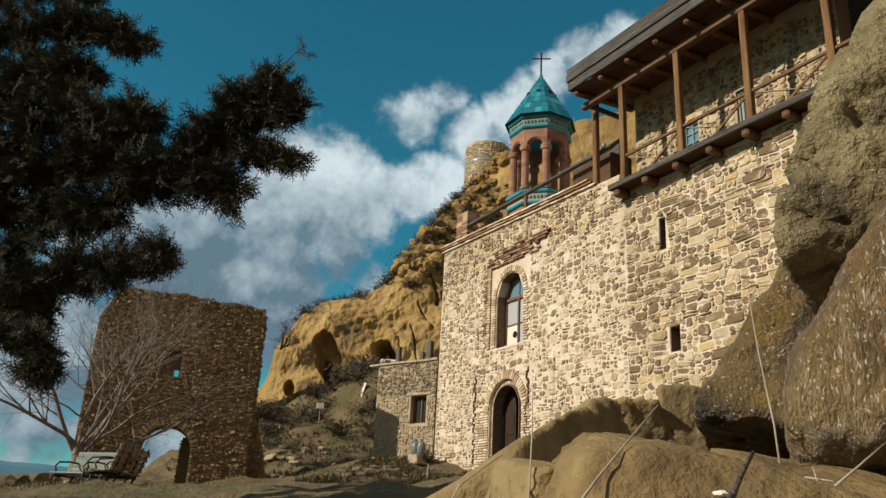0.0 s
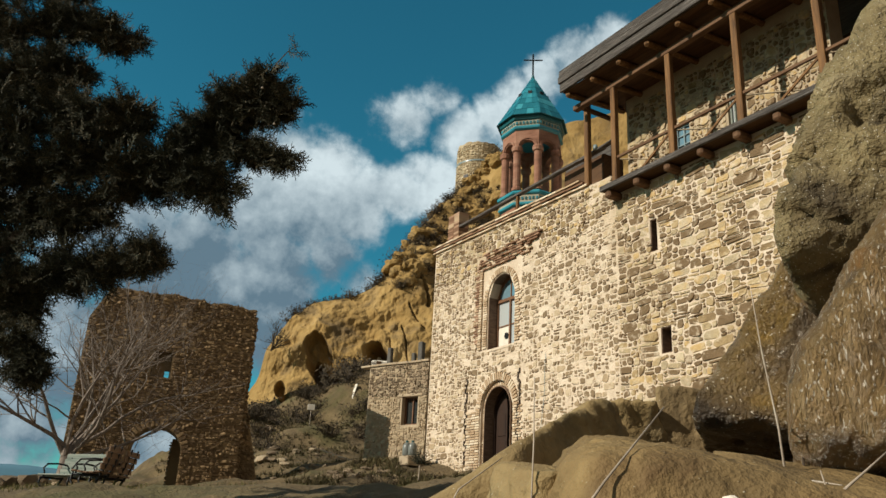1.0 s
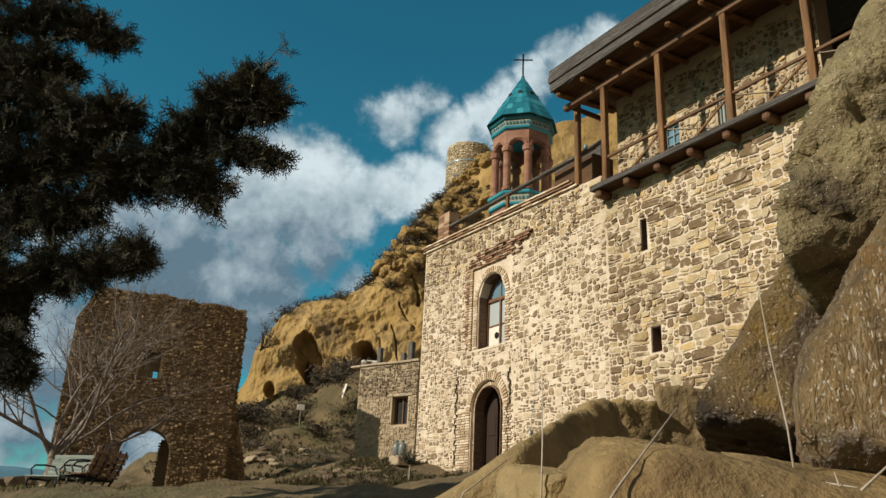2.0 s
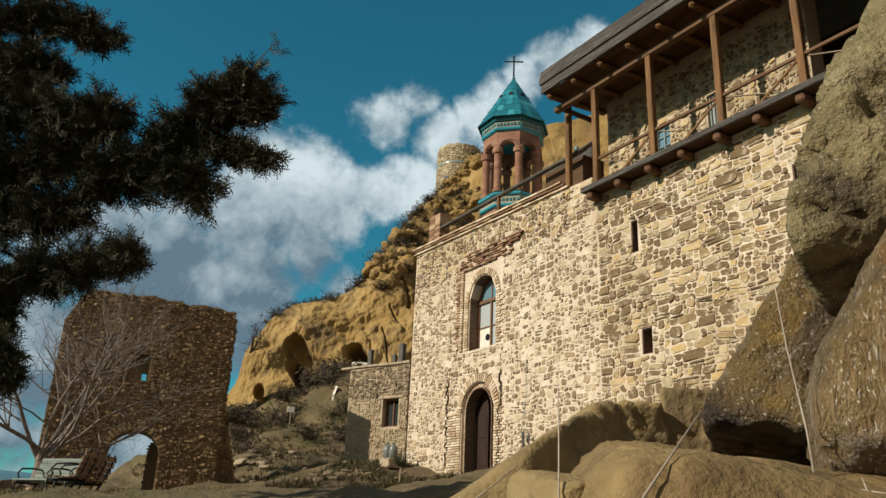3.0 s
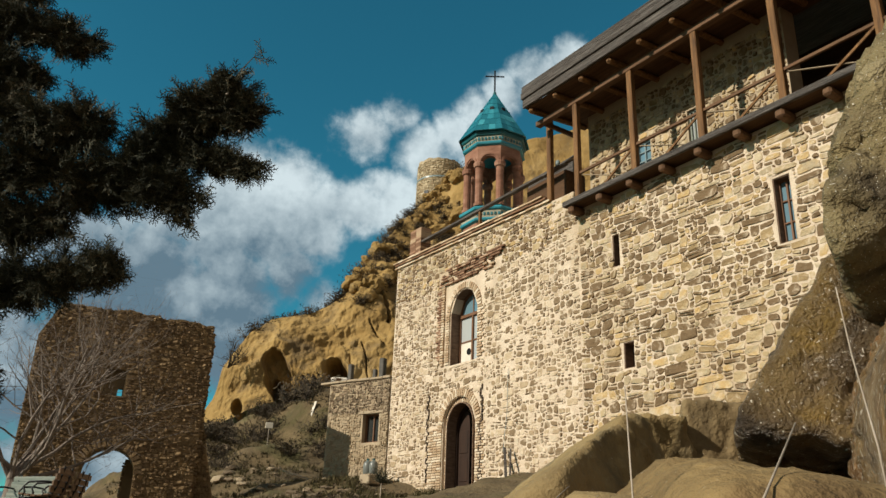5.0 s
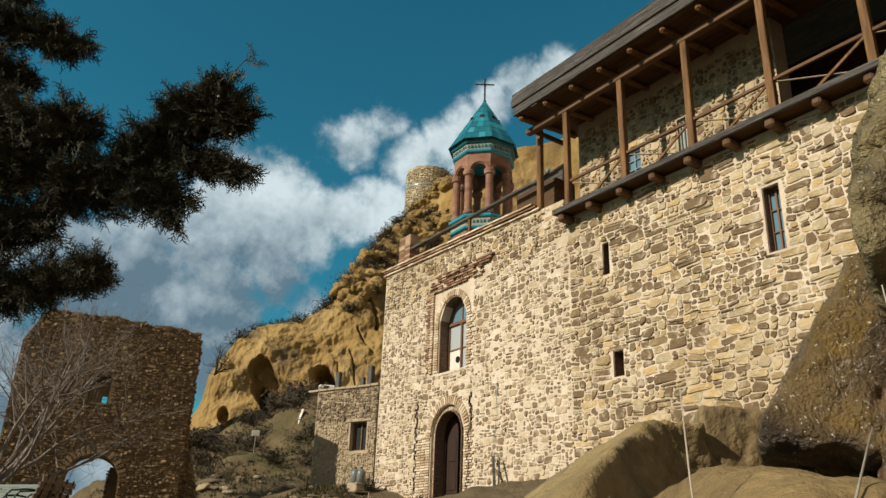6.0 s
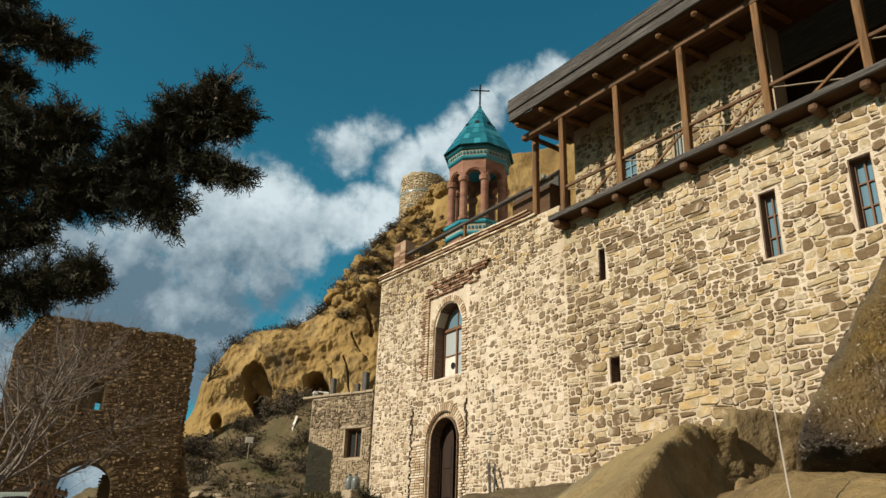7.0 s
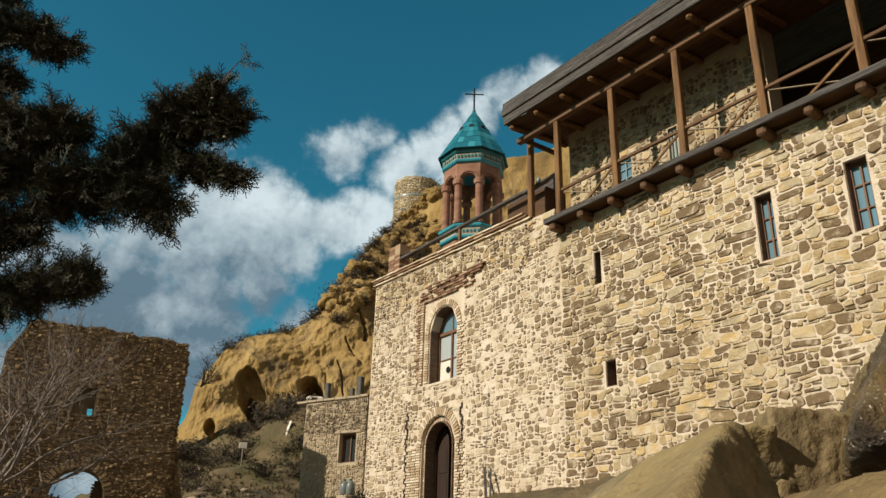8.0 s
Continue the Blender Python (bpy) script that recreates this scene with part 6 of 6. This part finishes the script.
stalk([(-12.538, 1.3797, 1.436), (-12.5334, 1.3885, 1.4576)], 0.0014)
stalk([(-13.262, 0.889, 1.36), (-13.2495, 0.8955, 1.3769), (-13.2395, 0.9013, 1.3816), (-13.2296, 0.9071, 1.3856)], 0.0007, "thin dark stem close to the ground", "dark_bark")


# ---- masonry: bricks round the openings, then stones ----
def lay_bricks(items, face, parent, mat):
    """items: centre u, z, length, height, turn, how far proud. Bricks share one mesh."""
    bm = box_bm((-0.5, -0.5, -0.5), (0.5, 0.5, 0.5), 0.06)
    me = bpy.data.meshes.new("brick")
    bm.to_mesh(me)
    bm.free()
    me.materials.append(mat)
    for u, z, l, h, turn, d in items:
        ob = new("brick", me)
        ob.parent = parent
        ob.matrix_basis = face.matrix(u, z, d) @ Matrix.Rotation(turn, 4, "Y") @ Matrix.Diagonal((l, 0.09, h, 1))


def ring_bricks(o, spring, r, n, length, rnd, d=0.0):
    c = (o[0] + o[1]) / 2
    out = []
    for i in range(n):
        a = math.pi * (i + 0.5) / n
        out.append((c + (r + length / 2) * math.cos(a), spring + (r + length / 2) * math.sin(a), length * 0.96, math.pi * r / n * 0.82, -a, d + rnd.uniform(-0.006, 0.008)))
    return out


def pier_bricks(u0, u1, z0, z1, rnd, course=0.072, tooth=0.10, side=1, d=0.0):
    """Thin brick courses; the outer edge is toothed."""
    out, z, j = [], z0, 0
    while z < z1 - course / 2:
        a, b = u0, u1 + (tooth * (j % 2) + rnd.uniform(-0.03, 0.05)) * (1 if side > 0 else 0)
        if side < 0:
            a -= tooth * (j % 2) + rnd.uniform(-0.03, 0.05)
        u = a
        while u < b - 0.05:
            l = min(rnd.uniform(0.20, 0.27), b - u)
            if b - u - l < 0.08:
                l = b - u
            out.append((u + l / 2, z + course / 2, l - 0.016, course - 0.02 + rnd.uniform(-0.004, 0.004), rnd.uniform(-0.012, 0.012), d + rnd.uniform(-0.008, 0.008)))
            u += l
        z += course
        j += 1
    return out


brnd = random.Random(61)
door_r = (DOOR[1] - DOOR[0]) / 2
door_spring = DOOR[3] - door_r
out_r = (DOOR_OUT[1] - DOOR_OUT[0]) / 2
# set-back inner arch of the doorway
W_, H_ = DOOR_OUT[1] - DOOR_OUT[0], DOOR_OUT[3] - 2.6
bm = prism_bm(arch_poly(W_ - 0.004, H_ - 0.002), -0.74, -0.115, [(x, z) for x, z in arch_poly(DOOR[1] - DOOR[0], DOOR[3] - 2.6)])
bmesh.ops.transform(bm, matrix=FACADE.matrix((DOOR[0] + DOOR[1]) / 2, 2.6, 0), verts=bm.verts)
tagged(part("door_surround", bm, M["mortar"], None), "pale brick inner arch of the doorway", "arch", kind="structure")
bricks = ring_bricks(DOOR, door_spring, door_r + 0.008, 26, 0.125, brnd, -0.12)
bricks += pier_bricks(DOOR[1] + 0.008, DOOR_OUT[1] - 0.01, 3.02, door_spring, brnd, 0.076, 0.0, 0, -0.12) + pier_bricks(DOOR_OUT[0] + 0.01, DOOR[0] - 0.008, 3.02, door_spring, brnd, 0.076, 0.0, 0, -0.12)
bricks += ring_bricks(DOOR, door_spring, out_r + 0.012, 30, 0.24, brnd, 0.0)
bricks += pier_bricks(DOOR_OUT[1] + 0.02, DOOR_OUT[1] + 0.70, 3.02, door_spring, brnd, 0.076, 0.09, 1, -0.005)
bricks += pier_bricks(DOOR_OUT[0] - 0.36, DOOR_OUT[0] - 0.02, 3.02, door_spring, brnd, 0.076, 0.09, -1, -0.005)
lay_bricks(bricks, FACADE, facade, M["brick"])
win_r = (WIN[1] - WIN[0]) / 2
win_spring = WIN[3] - win_r
bricks = ring_bricks(WIN, win_spring, win_r + 0.012, 24, 0.2, brnd, 0.0)
bricks += pier_bricks(WIN[1] + 0.015, WIN[1] + 0.24, 6.7, win_spring, brnd, 0.075, 0.0, 0, 0.0)
bricks += pier_bricks(WIN[1] + 0.30, WIN[1] + 0.50, 6.7, 9.3, brnd, 0.082, 0.1, 1, 0.02)
bricks += pier_bricks(WIN[0] - 0.22, WIN[0] - 0.015, 6.7, win_spring, brnd, 0.082, 0.1, -1, 0.0)
lay_bricks(bricks, FACADE, facade, M["brick"])
bricks = []
for j in range(7):
    # corbelled courses over the window, stepping out and climbing towards the balcony
    bricks += [b for b in pier_bricks(WIN[0] - 0.75 - 0.10 * j, WIN[1] + 0.62 - 0.05 * j, 9.26 + 0.078 * j, 9.335 + 0.078 * j, brnd, 0.076, 0.1, 1, 0.03 + 0.006 * j) if brnd.random() < 0.94 - 0.05 * j]
bricks += pier_bricks(WIN[1] + 0.44, WIN[1] + 0.62, 6.9, 9.26, brnd, 0.08, 0.06, 1, 0.035)
lay_bricks(bricks, FACADE, facade, M["brick_red"])


def build_crack(u, z0, z1, side, seed):
    """A raised dark strip for the shadow gap of an open toothed joint between brick and rubble."""
    rnd = random.Random(seed)
    v, f, z, x = [], [], z0, u
    while z < z1:
        h = rnd.uniform(0.05, 0.13)
        x2 = u + rnd.uniform(-0.07, 0.07) + side * 0.12 * (z - z0) / (z1 - z0)
        w = rnd.uniform(0.010, 0.017)
        for (a, b, c, d) in ((x2 - w, x2 + w, z, z + h), (min(x, x2) - w, max(x, x2) + w, z - 0.014, z + 0.014)):
            k = len(v)
            v.extend([FACADE(a, c, 0.050), FACADE(b, c, 0.050), FACADE(b, d, 0.050), FACADE(a, d, 0.050), FACADE(a, c, 0.0), FACADE(b, c, 0.0), FACADE(b, d, 0.0), FACADE(a, d, 0.0)])
            f.extend([(k, k + 1, k + 2, k + 3), (k, k + 4, k + 5, k + 1), (k + 1, k + 5, k + 6, k + 2), (k + 2, k + 6, k + 7, k + 3), (k + 3, k + 7, k + 4, k)])
        z, x = z + h, x2
    return tagged(mesh_object("crack", v, f, M["dark_bark"], facade), "dark strip standing for the shadow gap of a toothed crack beside the doorway")


build_crack(21.62, 3.3, 5.85, 0.4, 5)
build_crack(18.98, 3.3, 5.8, -0.6, 6)



def clear_of(u, z, w, h, holes, pad):
    return all(u + w / 2 < o[0] - pad or u - w / 2 > o[1] + pad or z + h / 2 < o[2] - pad or z - h / 2 > o[3] + pad for o in holes)


def facade_ok(u, z, w, h):
    if z + h / 2 > (coping_z(u) if u > 15.0 else 9.78):
        return False
    if not clear_of(u, z, w, h, HOLES, 0.02):
        return False
    if DOOR[0] - 0.62 < u < DOOR[1] + 0.95 and z < door_spring + 0.1:
        return False
    c = (DOOR[0] + DOOR[1]) / 2
    if math.hypot(u - c, max(0, z - door_spring)) < out_r + 0.27 and z < 6.3:
        return False
    if WIN[0] - 0.3 < u < WIN[1] + 0.62 and 6.62 < z < 9.4:
        return False
    return not (WIN[0] - 1.2 < u < WIN[1] + 0.72 and 9.24 < z < 9.78)


wr = random.Random(71)
right = pack(4.0, Y_BEND, 3.2, 9.78, 0.075, (2, 9), (1, 3), facade_ok, wr)
lay_stones(right, FACADE, facade, M["stone"], M["stone_far"], 0.028, 0.026, 72, 290, near=lambda r: abs(r[0] - 10.4) + abs(r[1] - 7.2) * 0.7, amount=0.075)


def crown_line(u):
    """Below it the left half is thickly pointed; above it the courses under the coping show bare stone."""
    return 9.25 + 0.35 * noise.noise(Vector((u * 0.7, 2, 6)))


left = pack(Y_BEND, 24.05, 2.9, 10.9, 0.068, (2, 6), (1, 3), lambda u, z, w, h: facade_ok(u, z, w, h) and z < crown_line(u), wr)
bare = pack(Y_BEND, 24.05, 8.8, 10.9, 0.07, (2, 6), (1, 3), lambda u, z, w, h: facade_ok(u, z, w, h) and z > crown_line(u), wr)
left = [r for r in left if wr.random() < 0.95 - 0.5 * max(0.0, noise.noise(Vector((r[0] * 0.55, r[1] * 0.4, 11))))]
lay_stones(left, FACADE, facade, M["stone"], M["stone_left"], 0.036, 0.021, 73, 0, amount=0.06)
lay_stones(bare, FACADE, facade, M["stone"], M["stone_far"], 0.026, 0.026, 80, 0, name="crown_stone")


def build_mortar_coat(u0, u1, z0, z1, step, ok):
    """The pointing: an uneven skin of lime mortar that laps over the stones' edges."""
    nu, nz = int((u1 - u0) / step), int((z1 - z0) / step)
    verts, faces = [], []
    for j in range(nz + 1):
        for i in range(nu + 1):
            u, z = u0 + i * step, z0 + j * step
            d = 0.004 + 0.012 * noise.fractal(Vector((u * 6, z * 8, 1)), 0.9, 2.0, 4) + 0.007 * noise.noise(Vector((u * 1.3, z * 1.3, 5)))
            verts.append(FACADE(u, z, d))
    n = nu + 1
    for j in range(nz):
        for i in range(nu):
            if ok(u0 + (i + 0.5) * step, z0 + (j + 0.5) * step, step, step):
                faces.append((j * n + i, j * n + i + 1, (j + 1) * n + i + 1, (j + 1) * n + i))
    return tagged(mesh_object("pointing", verts, faces, M["mortar"], facade, "", True), "uneven cream lime mortar pointing")


build_mortar_coat(5.0, 24.04, 3.0, 10.75, 0.036, facade_ok)
back = pack(9.2, 15.3, 9.95, 12.9, 0.066, (2, 6), (1, 4), lambda u, z, w, h: clear_of(u, z, w, h, [BACK_WIN, BACK_WIN_B], 0.02), wr)
lay_stones(back, BACK, wall_balcony, M["stone"], M["stone_far"], 0.04, 0.03, 74, 200, near=lambda r: r[1])


def gate_ok(u, z, w, h):
    if z + h / 2 > gate_top(u) or not clear_of(u, z, w, h, [GATE_WIN], 0.01):
        return False
    c, r = (GATE_ARCH[0] + GATE_ARCH[1]) / 2, (GATE_ARCH[1] - GATE_ARCH[0]) / 2
    if abs(u - c) < r + w / 2 and z < GATE_ARCH[3] - r:
        return False
    return math.hypot(u - c, max(0, z - (GATE_ARCH[3] - r))) > r + 0.2 or z < GATE_ARCH[3] - r


infill = wall_mesh("window_infill", GATE_FACE, GATE_WIN[0] + 0.005, GATE_WIN[1] - 0.005, GATE_WIN[2], GATE_WIN[3] - 0.005, [(2.47, 2.62, 5.56, 5.80, False)], 0.25, M["gate_mortar"], 1.0, gate, "dark rubble filling most of the window")
infill.location = Vector((0.235, 0.97, 0)) * 0.3
def build_gate_grass():
    rnd = random.Random(91)
    v, f = [], []
    for _ in range(700):
        u = rnd.uniform(0.5, 4.6)
        p = GATE_FACE(u, gate_top(u), -rnd.uniform(0.02, 0.9))
        h, a, w = rnd.uniform(0.06, 0.22) * (0.4 + max(0, noise.noise(Vector((u * 1.6, 3, 9))) + 0.4)), rnd.uniform(0, 6.28), 0.007
        k = len(v)
        v.extend([p + Vector((-w * math.sin(a), w * math.cos(a), -0.02)), p + Vector((w * math.sin(a), -w * math.cos(a), -0.02)), p + Vector((rnd.gauss(0, 0.05), rnd.gauss(0, 0.05), h))])
        f.append((k, k + 1, k + 2))
    return tagged(mesh_object("gate_grass", v, f, M["grass_red"]), "reddish dry grass on top of the ruined gate", "grass", kind="stuff")


build_gate_grass()
gstones = pack(0.0, 5.1, 1.7, 8.45, 0.056, (2, 6), (1, 2), gate_ok, wr)
lay_stones(gstones, GATE_FACE, gate, M["gate_stone"], M["gate_stone_far"], 0.016, 0.034, 75, 280, near=lambda r: r[1])
gr_ = (GATE_ARCH[1] - GATE_ARCH[0]) / 2
lay_bricks(ring_bricks(GATE_ARCH, GATE_ARCH[3] - gr_, gr_ + 0.01, 20, 0.24, brnd, 0.0), GATE_FACE, gate, M["gate_stone"])
gate_side = Face((-5.56, 26.2), (0.235, 0.97), (0.97, -0.235))
side = pack(0.0, 1.0, 1.9, 7.9, 0.07, (2, 5), (1, 3), lambda *a: True, wr)
lay_stones(side, gate_side, gate, M["gate_stone"], M["gate_stone_far"], 0.022, 0.06, 76, 0)

astones = pack(0.0, 2.72, 2.9, 6.8, 0.05, (2, 5), (1, 3), lambda u, z, w, h: clear_of(u, z, w, h, [ANNEX_WIN], 0.02), wr)
lay_stones(astones, ANNEX_FACE, annex, M["annex_stone"], M["annex_stone"], 0.024, 0.03, 77, 290, near=lambda r: -r[1])

# side wall inside the gate passage, broken down towards its end
PASSAGE = Face(tuple(GATE_FACE(2.05, 0, -1.0))[:2], (0.235, 0.97), (-0.97, 0.235))
passage = wall_mesh("wall_passage", PASSAGE, 0.0, 3.0, 0.5, lambda u: 3.75 - 0.42 * u + 0.15 * noise.noise(Vector((u * 5, 1, 2))), [], 0.6, M["gate_mortar"], 0.2)
tagged(passage, "broken stone side wall behind the gate arch", "wall", kind="structure")
pst = pack(0.0, 3.0, 1.0, 4.2, 0.07, (2, 5), (1, 3), lambda u, z, w, h: z < 3.65 - 0.42 * u, wr)
lay_stones(pst, PASSAGE, passage, M["gate_stone"], M["gate_stone_far"], 0.024, 0.05, 78, 120)
# lower broken stub of wall beside the gate
STUB = Face((-4.80, 26.40), (-0.99, 0.1), (-0.1, -0.99))
stub_top = lambda u: 2.6 + 3.9 * u + 0.2 * noise.noise(Vector((u * 9, 4, 2)))
stub = wall_mesh("wall_stub", STUB, 0.0, 0.74, 0.8, stub_top, [], 0.6, M["gate_mortar"], 0.1)
tagged(stub, "broken stub of brown stone wall beside the gate", "wall", kind="structure")
lay_stones(pack(0.0, 0.74, 1.8, 5.4, 0.06, (2, 5), (1, 3), lambda u, z, w, h: z < stub_top(u) - 0.05, wr), STUB, stub, M["gate_stone"], M["gate_stone_far"], 0.024, 0.05, 79, 100)
